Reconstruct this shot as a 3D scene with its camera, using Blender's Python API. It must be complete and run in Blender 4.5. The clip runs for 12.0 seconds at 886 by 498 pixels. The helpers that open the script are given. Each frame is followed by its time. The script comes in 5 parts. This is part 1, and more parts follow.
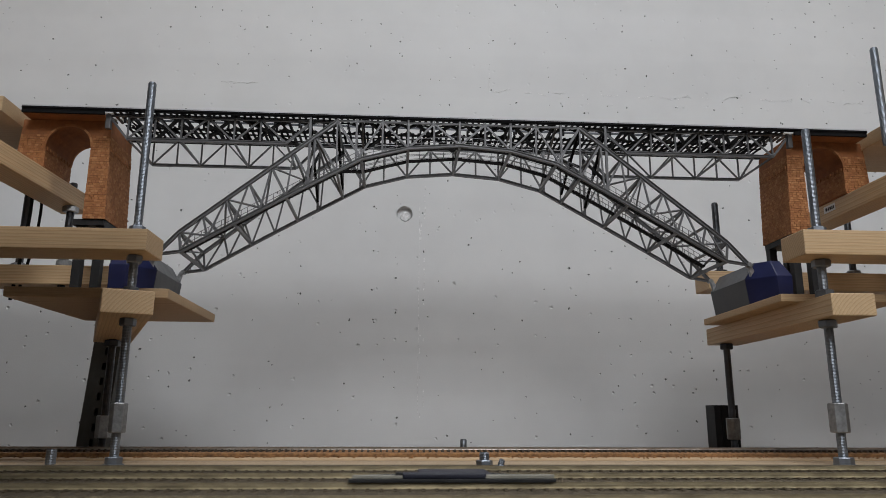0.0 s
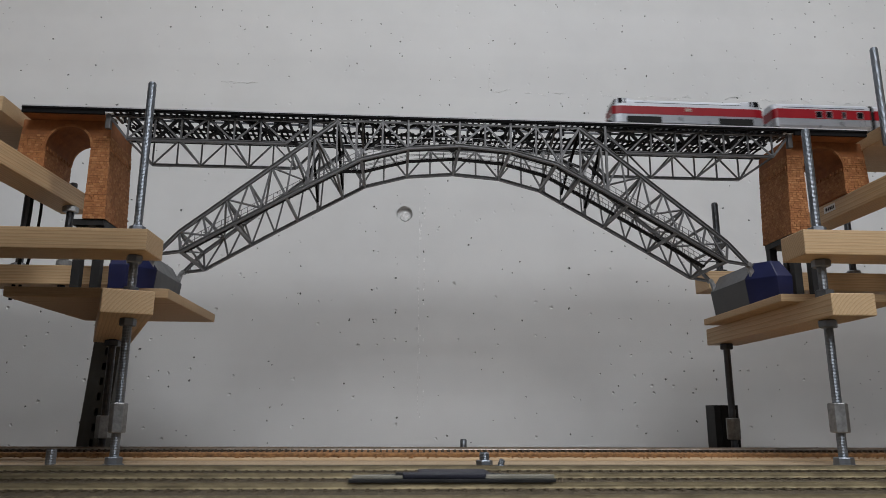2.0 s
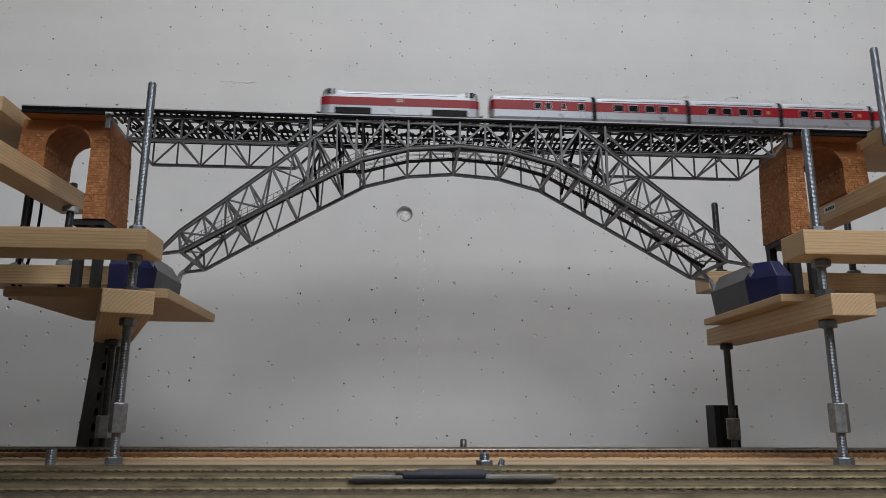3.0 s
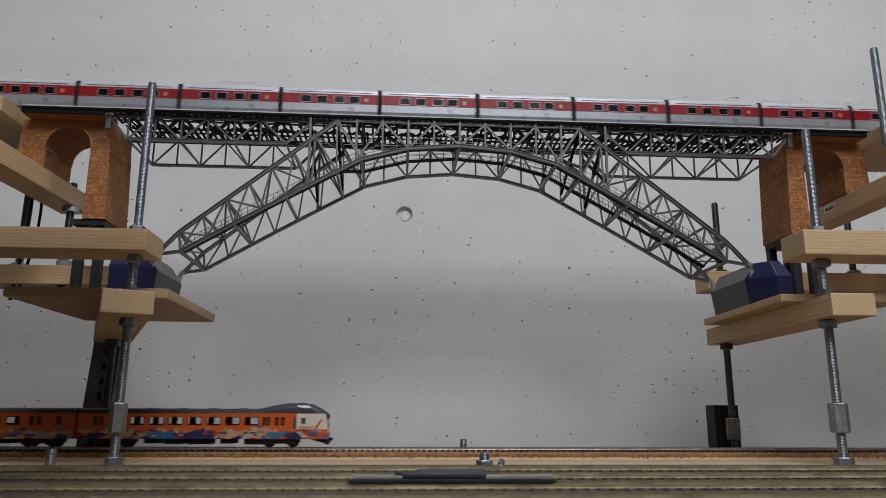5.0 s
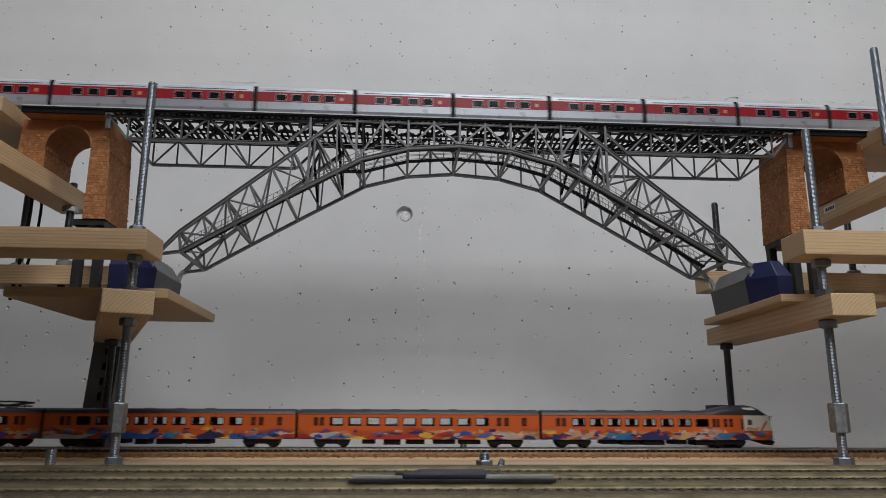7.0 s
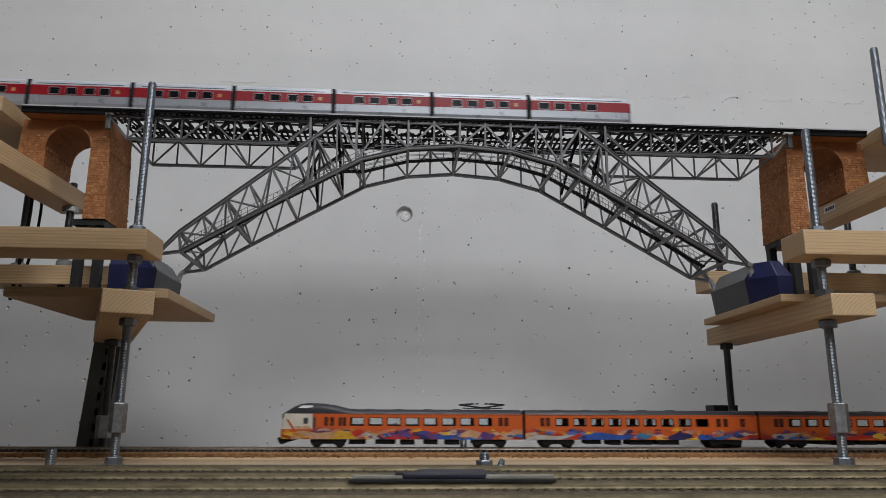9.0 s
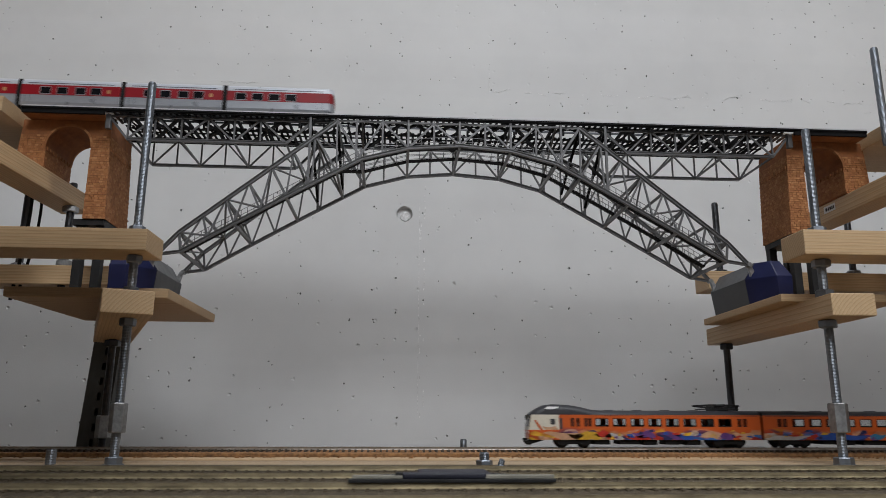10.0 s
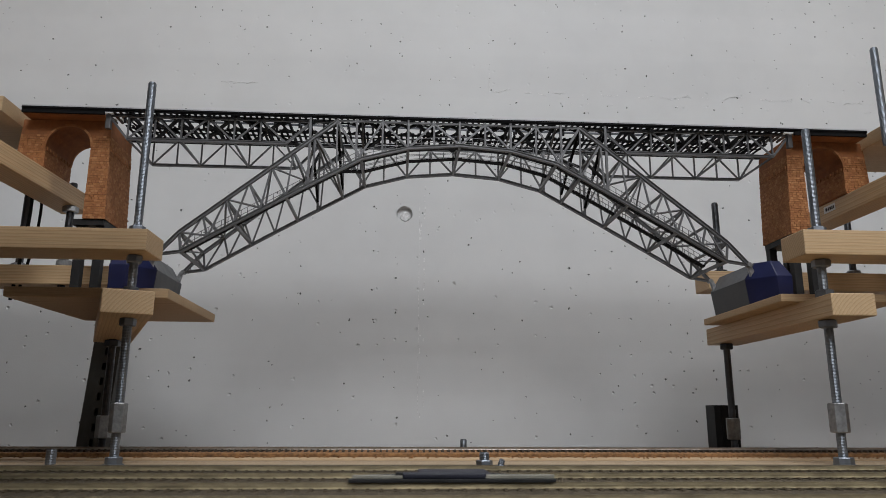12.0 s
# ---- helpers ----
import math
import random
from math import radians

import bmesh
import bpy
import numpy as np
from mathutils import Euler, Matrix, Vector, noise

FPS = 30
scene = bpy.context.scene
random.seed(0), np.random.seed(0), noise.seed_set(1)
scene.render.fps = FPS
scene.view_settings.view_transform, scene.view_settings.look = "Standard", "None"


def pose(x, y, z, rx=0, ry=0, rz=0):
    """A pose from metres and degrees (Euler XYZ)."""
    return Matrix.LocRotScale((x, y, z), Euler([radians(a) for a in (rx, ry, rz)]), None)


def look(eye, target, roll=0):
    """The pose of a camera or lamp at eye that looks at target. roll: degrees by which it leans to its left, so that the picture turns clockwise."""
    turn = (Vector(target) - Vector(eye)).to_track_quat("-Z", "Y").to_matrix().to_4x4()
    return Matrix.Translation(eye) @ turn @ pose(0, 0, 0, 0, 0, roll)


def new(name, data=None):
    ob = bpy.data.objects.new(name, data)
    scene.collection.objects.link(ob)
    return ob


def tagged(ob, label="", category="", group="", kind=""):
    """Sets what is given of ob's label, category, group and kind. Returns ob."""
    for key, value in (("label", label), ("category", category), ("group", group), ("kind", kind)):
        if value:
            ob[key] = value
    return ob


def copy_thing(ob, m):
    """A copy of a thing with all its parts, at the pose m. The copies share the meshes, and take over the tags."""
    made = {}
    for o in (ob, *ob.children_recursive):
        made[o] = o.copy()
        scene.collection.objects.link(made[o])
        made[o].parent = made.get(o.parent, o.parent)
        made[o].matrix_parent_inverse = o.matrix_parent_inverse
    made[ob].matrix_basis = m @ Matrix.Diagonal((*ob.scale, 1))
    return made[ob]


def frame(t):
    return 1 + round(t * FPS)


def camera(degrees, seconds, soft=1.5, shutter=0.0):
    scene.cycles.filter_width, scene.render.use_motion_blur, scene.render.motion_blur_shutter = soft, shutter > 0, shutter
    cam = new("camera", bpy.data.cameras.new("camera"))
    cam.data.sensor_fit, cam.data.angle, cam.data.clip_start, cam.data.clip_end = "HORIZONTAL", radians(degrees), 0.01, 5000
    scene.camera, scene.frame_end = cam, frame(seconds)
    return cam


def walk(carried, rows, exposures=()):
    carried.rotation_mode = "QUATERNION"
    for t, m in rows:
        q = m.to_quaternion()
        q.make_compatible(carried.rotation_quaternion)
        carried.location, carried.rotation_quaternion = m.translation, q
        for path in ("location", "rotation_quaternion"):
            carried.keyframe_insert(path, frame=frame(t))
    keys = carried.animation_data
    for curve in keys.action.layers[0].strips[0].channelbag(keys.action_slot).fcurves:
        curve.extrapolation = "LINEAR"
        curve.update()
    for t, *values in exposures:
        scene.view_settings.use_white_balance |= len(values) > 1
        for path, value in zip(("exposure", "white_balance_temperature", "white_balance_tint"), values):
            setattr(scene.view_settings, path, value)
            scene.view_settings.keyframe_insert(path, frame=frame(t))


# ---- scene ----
ZC = 0.0516
EYE = Vector((0.0, 0.0, ZC))
TILT, YAW = radians(12.99), radians(3.70)
AHEAD = EYE + Vector((math.sin(YAW) * math.cos(TILT), math.cos(YAW) * math.cos(TILT), math.sin(TILT)))
cam = camera(63.55, 12.0, soft=0.85, shutter=0.3)
cam.data.dof.use_dof, cam.data.dof.focus_distance, cam.data.dof.aperture_fstop = True, 0.92, 15.0
walk(cam, [(0.0, look(EYE, AHEAD, 0.244)), (12.0, look(EYE, AHEAD, 0.244))], exposures=[(0.0, 0.0), (12.0, 0.0)])

# ---- world and lamps ----
world = bpy.data.worlds.new("world")
world.use_nodes = True
world.node_tree.nodes["Background"].inputs[0].default_value = (0.75, 0.82, 0.9, 1)
world.node_tree.nodes["Background"].inputs[1].default_value = 0.01
scene.world = world
LAMPS = ((0.34, -0.05, 1.2, 0.50, 23.0), (0.34, -1.00, 1.2, 0.50, 6.5), (0.34, -1.60, 1.8, 0.50, 26.0), (0.34, -2.25, 1.8, 0.40, 28.0))  # x, y, length, width, watts
CEILING = 2.20
for lx, ly, long, wide, watts in LAMPS:
    la = bpy.data.lights.new("ceiling_lamp", "AREA")
    la.shape, la.size, la.size_y, la.energy, la.color = "RECTANGLE", long, wide, watts, (0.942, 0.963, 1.0)
    lo = new("ceiling_lamp", la)
    lo.matrix_world = pose(lx, ly, CEILING - 0.045)


# ---- materials ----
def nodes_of(name):
    m = bpy.data.materials.new(name)
    m.use_nodes = True
    return m, m.node_tree.nodes, m.node_tree.links, m.node_tree.nodes["Principled BSDF"]


def mixer(n, l, kind, fac, a, b):
    x = n.new("ShaderNodeMix")
    x.data_type, x.blend_type = "RGBA", kind
    for sock, v in ((x.inputs[0], fac), (x.inputs[6], a), (x.inputs[7], b)):
        if hasattr(v, "is_linked"):
            l.new(v, sock)
        else:
            sock.default_value = v if isinstance(v, (int, float)) else (*v, 1)
    return x.outputs[2]


def ramp(n, l, fac, stops, constant=False):
    r = n.new("ShaderNodeValToRGB")
    l.new(fac, r.inputs[0])
    e = r.color_ramp.elements
    while len(e) < len(stops):
        e.new(0.5)
    for s, (p, c) in zip(e, stops):
        s.position, s.color = p, ((c, c, c, 1) if isinstance(c, (int, float)) else (*c, 1))
    if constant:
        r.color_ramp.interpolation = "CONSTANT"
    return r.outputs[0]


def noise_of(n, l, co, scale, detail=4.0, rough=0.55, stretch=(1, 1, 1)):
    mp = n.new("ShaderNodeMapping")
    mp.inputs["Scale"].default_value = stretch
    l.new(co, mp.inputs[0])
    t = n.new("ShaderNodeTexNoise")
    t.inputs["Scale"].default_value, t.inputs["Detail"].default_value, t.inputs["Roughness"].default_value = scale, detail, rough
    l.new(mp.outputs[0], t.inputs[0])
    return t.outputs[0]


def relief(n, l, bsdf, height, strength, distance):
    b = n.new("ShaderNodeBump")
    b.inputs["Strength"].default_value, b.inputs["Distance"].default_value = strength, distance
    l.new(height, b.inputs["Height"])
    l.new(b.outputs[0], bsdf.inputs["Normal"])


def plain(name, color, rough=0.5, metal=0.0, vary=0.15, scale=60.0, bump=0.15, dist=0.0004, coat=0.0, islands=0.0, spec=0.5):
    """Paint, plastic or metal with a fine grain and broad unevenness."""
    m, n, l, b = nodes_of(name)
    co = n.new("ShaderNodeTexCoord").outputs["Object"]
    big, small = noise_of(n, l, co, scale), noise_of(n, l, co, scale * 14)
    dark, light = [c * (1 - vary) for c in color], [min(1, c * (1 + vary)) for c in color]
    col = mixer(n, l, "MIX", ramp(n, l, big, ((0.3, 0.0), (0.7, 1.0))), dark, light)
    col = mixer(n, l, "MULTIPLY", 0.25, col, ramp(n, l, small, ((0.3, 0.6), (0.7, 1.0))))
    if islands:
        g = n.new("ShaderNodeNewGeometry").outputs["Random Per Island"]
        col = mixer(n, l, "MULTIPLY", islands, col, ramp(n, l, g, ((0.0, 0.45), (0.5, 0.9), (1.0, 1.0))))
    l.new(col, b.inputs["Base Color"])
    l.new(ramp(n, l, big, ((0.25, max(0, rough - 0.08)), (0.75, min(1, rough + 0.1)))), b.inputs["Roughness"])
    b.inputs["Metallic"].default_value = metal
    b.inputs["Coat Weight"].default_value = coat
    b.inputs["Specular IOR Level"].default_value = spec
    if bump:
        relief(n, l, b, small, bump, dist)
    return m


def pine(name, pale, dark, rough=0.55, rings=95.0):
    """Pine with growth rings round the length (x) of each piece, so that ends and sides agree."""
    m, n, l, b = nodes_of(name)
    tc = n.new("ShaderNodeTexCoord").outputs["Object"]
    rnd = n.new("ShaderNodeObjectInfo").outputs["Random"]
    off = n.new("ShaderNodeVectorMath")
    off.operation = "MULTIPLY_ADD"
    comb = n.new("ShaderNodeCombineXYZ")
    for i in range(3):
        l.new(rnd, comb.inputs[i])
    l.new(comb.outputs[0], off.inputs[0])
    off.inputs[1].default_value = (3.0, 0.03, 0.02)
    l.new(tc, off.inputs[2])
    mp = n.new("ShaderNodeMapping")
    mp.inputs["Scale"].default_value = (0.12, 1, 1)
    mp.inputs["Location"].default_value = (0, 0.035, 0.028)
    l.new(off.outputs[0], mp.inputs[0])
    w = n.new("ShaderNodeTexWave")
    w.wave_type, w.rings_direction, w.wave_profile = "RINGS", "X", "SAW"
    w.inputs["Scale"].default_value, w.inputs["Distortion"].default_value = rings, 1.6
    w.inputs["Detail"].default_value, w.inputs["Detail Scale"].default_value = 2.5, 0.6
    l.new(mp.outputs[0], w.inputs[0])
    fib = noise_of(n, l, off.outputs[0], 900, 3, 0.6, (0.03, 1, 1))
    cloud = noise_of(n, l, off.outputs[0], 14, 3, 0.5, (0.25, 1, 1))
    knots = n.new("ShaderNodeTexVoronoi")
    knots.inputs["Scale"].default_value = 9.0
    l.new(off.outputs[0], knots.inputs[0])
    col = mixer(n, l, "MIX", ramp(n, l, w.outputs[0], ((0.0, 0.0), (0.7, 0.25), (0.93, 0.75), (1.0, 0.2))), pale, dark)
    col = mixer(n, l, "MULTIPLY", 0.5, col, ramp(n, l, fib, ((0.3, 0.6), (0.62, 1.0))))
    col = mixer(n, l, "MULTIPLY", 0.4, col, ramp(n, l, cloud, ((0.3, (0.82, 0.76, 0.68)), (0.65, (1, 1, 1)))))
    col = mixer(n, l, "MULTIPLY", 0.5, col, ramp(n, l, rnd, ((0.0, 0.66), (0.5, 1.0), (1.0, 0.8))))
    col = mixer(n, l, "MIX", ramp(n, l, knots.outputs[0], ((0.03, 0.75), (0.07, 0.0))), col, (0.16, 0.07, 0.025))
    l.new(col, b.inputs["Base Color"])
    b.inputs["Roughness"].default_value = rough
    relief(n, l, b, fib, 0.25, 0.0004)
    return m


def concrete():
    """Grey-painted cast concrete with air holes, faint board marks and stains."""
    m, n, l, b = nodes_of("painted_concrete")
    co = n.new("ShaderNodeTexCoord").outputs["Object"]
    stain, mid = noise_of(n, l, co, 2.2, 5), noise_of(n, l, co, 17, 5)
    grain = noise_of(n, l, co, 420, 3)
    board = noise_of(n, l, co, 9, 3, 0.5, (0.06, 1, 1.6))
    warp = n.new("ShaderNodeVectorMath")
    warp.operation = "MULTIPLY_ADD"
    fine = n.new("ShaderNodeTexNoise")
    fine.inputs["Scale"].default_value = 160
    l.new(co, fine.inputs[0])
    l.new(fine.outputs[1], warp.inputs[0])
    warp.inputs[1].default_value = (0.006, 0.006, 0.006)
    l.new(co, warp.inputs[2])

    def pits(scale, lo, hi, share):
        v = n.new("ShaderNodeTexVoronoi")
        v.voronoi_dimensions = "2D"
        v.inputs["Scale"].default_value = scale
        flat = n.new("ShaderNodeMapping")
        flat.inputs["Rotation"].default_value = (radians(-90), 0, 0)
        l.new(warp.outputs[0], flat.inputs[0])
        l.new(flat.outputs[0], v.inputs[0])
        sep = n.new("ShaderNodeSeparateColor")
        l.new(v.outputs["Color"], sep.inputs[0])
        pick = ramp(n, l, sep.outputs[0], ((share, 1.0), (share + 0.01, 0.0)))
        hole = ramp(n, l, v.outputs["Distance"], ((lo, 1.0), (hi, 0.0)))
        mul = n.new("ShaderNodeMath")
        mul.operation = "MULTIPLY"
        l.new(pick, mul.inputs[0])
        l.new(hole, mul.inputs[1])
        return mul.outputs[0]

    holes = n.new("ShaderNodeMath")
    holes.operation = "MAXIMUM"
    l.new(pits(24, 0.02, 0.048, 0.20), holes.inputs[0])
    l.new(pits(55, 0.03, 0.07, 0.10), holes.inputs[1])
    col = mixer(n, l, "MIX", ramp(n, l, stain, ((0.3, 0.0), (0.7, 1.0))), (0.61, 0.615, 0.62), (0.68, 0.685, 0.685))
    col = mixer(n, l, "MULTIPLY", 0.12, col, ramp(n, l, mid, ((0.35, 0.75), (0.6, 1.0))))
    col = mixer(n, l, "MULTIPLY", 0.10, col, ramp(n, l, board, ((0.4, 0.7), (0.55, 1.0))))
    col = mixer(n, l, "MIX", holes.outputs[0], col, (0.08, 0.08, 0.08))
    sep_z = n.new("ShaderNodeSeparateXYZ")
    l.new(co, sep_z.inputs[0])
    lower = ramp(n, l, sep_z.outputs[2], ((0.24, 1.0), (0.34, 0.22)))
    dents = n.new("ShaderNodeMath")
    dents.operation = "MULTIPLY"
    l.new(pits(30, 0.02, 0.080, 0.19), dents.inputs[0])
    l.new(lower, dents.inputs[1])
    deep = n.new("ShaderNodeMath")
    deep.operation = "ADD"
    l.new(holes.outputs[0], deep.inputs[0])
    l.new(dents.outputs[0], deep.inputs[1])
    l.new(col, b.inputs["Base Color"])
    b.inputs["Roughness"].default_value = 0.75
    h = n.new("ShaderNodeMath")
    h.operation = "MULTIPLY_ADD"
    l.new(deep.outputs[0], h.inputs[0])
    h.inputs[1].default_value = -8.0
    l.new(ramp(n, l, grain, ((0.0, 0.0), (1.0, 0.45))), h.inputs[2])
    relief(n, l, b, h.outputs[0], 0.55, 0.0006)
    return m


def livery(name, ground_color):
    """Orange lacquer with swept patches of bright print along the lower half of the side."""
    m, n, l, b = nodes_of(name)
    co = n.new("ShaderNodeTexCoord").outputs["Object"]
    rnd = n.new("ShaderNodeObjectInfo").outputs["Random"]
    sh = n.new("ShaderNodeCombineXYZ")
    l.new(rnd, sh.inputs[0])
    mv = n.new("ShaderNodeVectorMath")
    mv.operation = "MULTIPLY_ADD"
    l.new(sh.outputs[0], mv.inputs[0])
    mv.inputs[1].default_value = (7.0, 0, 0)
    l.new(co, mv.inputs[2])
    bend = n.new("ShaderNodeVectorMath")
    bend.operation = "MULTIPLY_ADD"
    soft = n.new("ShaderNodeTexNoise")
    soft.inputs["Scale"].default_value = 45
    l.new(mv.outputs[0], soft.inputs[0])
    l.new(soft.outputs[1], bend.inputs[0])
    bend.inputs[1].default_value = (0.018, 0.0, 0.012)
    l.new(mv.outputs[0], bend.inputs[2])
    flat = n.new("ShaderNodeMapping")
    flat.inputs["Rotation"].default_value = (radians(-90), 0, 0)
    l.new(bend.outputs[0], flat.inputs[0])
    turn = n.new("ShaderNodeMapping")
    turn.inputs["Rotation"].default_value = (0, 0, radians(-14))
    turn.inputs["Scale"].default_value = (0.42, 1.15, 1)
    l.new(flat.outputs[0], turn.inputs[0])
    cell = n.new("ShaderNodeTexVoronoi")
    cell.voronoi_dimensions = "2D"
    cell.inputs["Scale"].default_value = 185
    l.new(turn.outputs[0], cell.inputs[0])
    pick = n.new("ShaderNodeSeparateColor")
    l.new(cell.outputs["Color"], pick.inputs[0])
    shade = noise_of(n, l, mv.outputs[0], 170, 2.0, 0.5, (0.5, 0.2, 1.2))
    hue = ramp(n, l, pick.outputs[0], ((0.0, (0.018, 0.02, 0.10)), (0.20, (0.03, 0.13, 0.42)), (0.27, (0.40, 0.22, 0.12)), (0.40, ground_color),
                                       (0.62, (0.40, 0.025, 0.012)), (0.74, (0.62, 0.38, 0.03)), (0.84, (0.58, 0.33, 0.20)), (0.94, (0.46, 0.40, 0.34))), True)
    hue = mixer(n, l, "MULTIPLY", 0.75, hue, ramp(n, l, shade, ((0.4, 0.35), (0.58, 1.0))))
    z = n.new("ShaderNodeSeparateXYZ")
    l.new(co, z.inputs[0])
    wave = n.new("ShaderNodeMath")
    wave.operation = "MULTIPLY_ADD"
    l.new(noise_of(n, l, mv.outputs[0], 40, 2, 0.5, (0.7, 0.1, 0.2)), wave.inputs[0])
    wave.inputs[1].default_value = -0.022
    l.new(z.outputs[2], wave.inputs[2])
    mask = ramp(n, l, wave.outputs[0], ((0.0075, 1.0), (0.0085, 0.0)))
    col = mixer(n, l, "MIX", mask, ground_color, hue)
    l.new(col, b.inputs["Base Color"])
    b.inputs["Roughness"].default_value = 0.38
    return m


def brickwork():
    m, n, l, b = nodes_of("terracotta_brick")
    co = n.new("ShaderNodeTexCoord").outputs["Object"]
    isl = n.new("ShaderNodeNewGeometry").outputs["Random Per Island"]
    small, big = noise_of(n, l, co, 700, 4), noise_of(n, l, co, 45, 4)
    col = ramp(n, l, isl, ((0.0, (0.31, 0.120, 0.040)), (0.4, (0.37, 0.150, 0.052)), (0.8, (0.42, 0.180, 0.064)), (1.0, (0.50, 0.235, 0.095))))
    col = mixer(n, l, "MULTIPLY", 0.4, col, ramp(n, l, small, ((0.3, 0.55), (0.6, 1.0))))
    col = mixer(n, l, "MULTIPLY", 0.35, col, ramp(n, l, big, ((0.35, 0.7), (0.6, 1.0))))
    l.new(col, b.inputs["Base Color"])
    b.inputs["Roughness"].default_value = 0.8
    relief(n, l, b, small, 0.4, 0.0003)
    return m


WALL = concrete()
PINE = pine("pine", (0.72, 0.52, 0.31), (0.52, 0.31, 0.14))
PINE_GREY = pine("old_pine", (0.50, 0.38, 0.25), (0.30, 0.19, 0.10), 0.7)
PLY = pine("plywood", (0.62, 0.45, 0.27), (0.42, 0.26, 0.13), 0.6, 300.0)
CORK = plain("cork", (0.30, 0.15, 0.06), 0.9, vary=0.45, scale=180, bump=0.8, dist=0.001)
EDGE_GREY = plain("deck_edge_grey", (0.48, 0.48, 0.50), 0.5, vary=0.2)
STEEL_GREY = plain("bridge_grey", (0.125, 0.125, 0.13), 0.34, 0.25, spec=0.5, vary=0.2, scale=40)
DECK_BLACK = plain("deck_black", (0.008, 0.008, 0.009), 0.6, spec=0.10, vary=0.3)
DARK_ZINC = plain("dark_zinc", (0.09, 0.095, 0.105), 0.42, 0.9, vary=0.2)
ZINC = plain("zinc_steel", (0.24, 0.265, 0.30), 0.46, 1.0, vary=0.15, scale=120, bump=0.1)
ZINC_DULL = plain("dull_zinc", (0.34, 0.345, 0.35), 0.4, 1.0, vary=0.25, scale=200)
UPRIGHT = plain("dark_shelf_steel", (0.06, 0.057, 0.05), 0.5, 0.3, vary=0.2)
PALE_STEEL = plain("pale_steel", (0.27, 0.26, 0.22), 0.5, 0.3, vary=0.2)
TOOL_NAVY = plain("dark_navy_grip", (0.010, 0.011, 0.024), 0.5, vary=0.2)
BLACK_STEEL = plain("black_steel", (0.018, 0.018, 0.019), 0.5, 0.1, vary=0.3, spec=0.3)
NAVY = plain("navy_plastic", (0.012, 0.016, 0.065), 0.35, vary=0.12)
CHARCOAL = plain("charcoal_plastic", (0.042, 0.044, 0.05), 0.4, vary=0.15)
BRICK = brickwork()
MORTAR = plain("terracotta_joint", (0.29, 0.112, 0.042), 0.9, vary=0.25, scale=90, bump=0.5)
TARNISH = plain("tarnished_rail", (0.40, 0.34, 0.22), 0.5, 0.6, vary=0.3)
RAIL = plain("rail_steel", (0.58, 0.56, 0.52), 0.35, 1.0, vary=0.2)
SLEEPER_BROWN = plain("dusty_sleeper", (0.070, 0.052, 0.030), 0.8, vary=0.35)
SLEEPER = plain("sleeper_plastic", (0.075, 0.058, 0.042), 0.75, vary=0.35, islands=0.6)
RESIDUE = plain("cement_residue", (0.70, 0.70, 0.70), 0.9, vary=0.3, scale=200)
BALLAST = plain("ballast", (0.105, 0.080, 0.048), 0.95, vary=0.5, scale=300, bump=0.9, dist=0.0012)
TABLE = plain("baseboard_brown", (0.16, 0.105, 0.06), 0.8, vary=0.35, scale=12, bump=0.4)
SILVER = plain("silver_paint", (0.31, 0.325, 0.355), 0.3, 0.3, vary=0.05)
RED = plain("red_paint", (0.25, 0.006, 0.013), 0.4, vary=0.08, spec=0.3)
ROOF_WHITE = plain("pale_roof", (0.50, 0.52, 0.57), 0.32, 0.1, vary=0.05)
DARK_GLASS = plain("dark_window", (0.008, 0.008, 0.010), 0.12, vary=0.05, bump=0, spec=0.18)
RUBBER = plain("black_rubber", (0.010, 0.010, 0.010), 0.7, vary=0.2, spec=0.2)
ORANGE = livery("orange_livery", (0.47, 0.082, 0.010))
ORANGE_PLAIN = plain("orange_paint", (0.47, 0.082, 0.010), 0.38, vary=0.08)
DOOR_AMBER = plain("amber_door_glass", (0.10, 0.020, 0.006), 0.25, vary=0.15)
ORANGE_PALE = plain("peach_glass", (0.50, 0.27, 0.13), 0.25, vary=0.1)
CREAM = plain("cream_paint", (0.56, 0.53, 0.45), 0.4, vary=0.08)
SLATE = plain("slate_roof", (0.020, 0.020, 0.026), 0.5, vary=0.2)
WHITE = plain("white_plaster", (0.75, 0.74, 0.72), 0.8, vary=0.05, scale=3)
SOFFIT = plain("grey_concrete_ceiling", (0.55, 0.55, 0.55), 0.85, vary=0.12, scale=3)
DIM_WALL = plain("raw_concrete", (0.24, 0.24, 0.24), 0.85, vary=0.15, scale=3)
FLOOR = plain("grey_floor", (0.09, 0.088, 0.085), 0.6, vary=0.15, scale=4)
PAPER = plain("paper", (0.72, 0.72, 0.70), 0.7, vary=0.05)
INK = plain("ink", (0.03, 0.03, 0.035), 0.7, vary=0.05)


def glass(name, tint, rough=0.03):
    m, n, l, b = nodes_of(name)
    b.inputs["Base Color"].default_value = (*tint, 1)
    b.inputs["Transmission Weight"].default_value = 1.0
    b.inputs["Roughness"].default_value = rough
    b.inputs["IOR"].default_value = 1.05
    return m


def glow(name, color, strength):
    m, n, l, b = nodes_of(name)
    b.inputs["Base Color"].default_value = (*color, 1)
    b.inputs["Emission Color"].default_value = (*color, 1)
    b.inputs["Emission Strength"].default_value = strength
    return m


CLEAR = glass("clear_window", (0.92, 0.94, 0.95))
DIFFUSER = glow("lamp_diffuser", (0.94, 0.97, 1.0), 2.0)


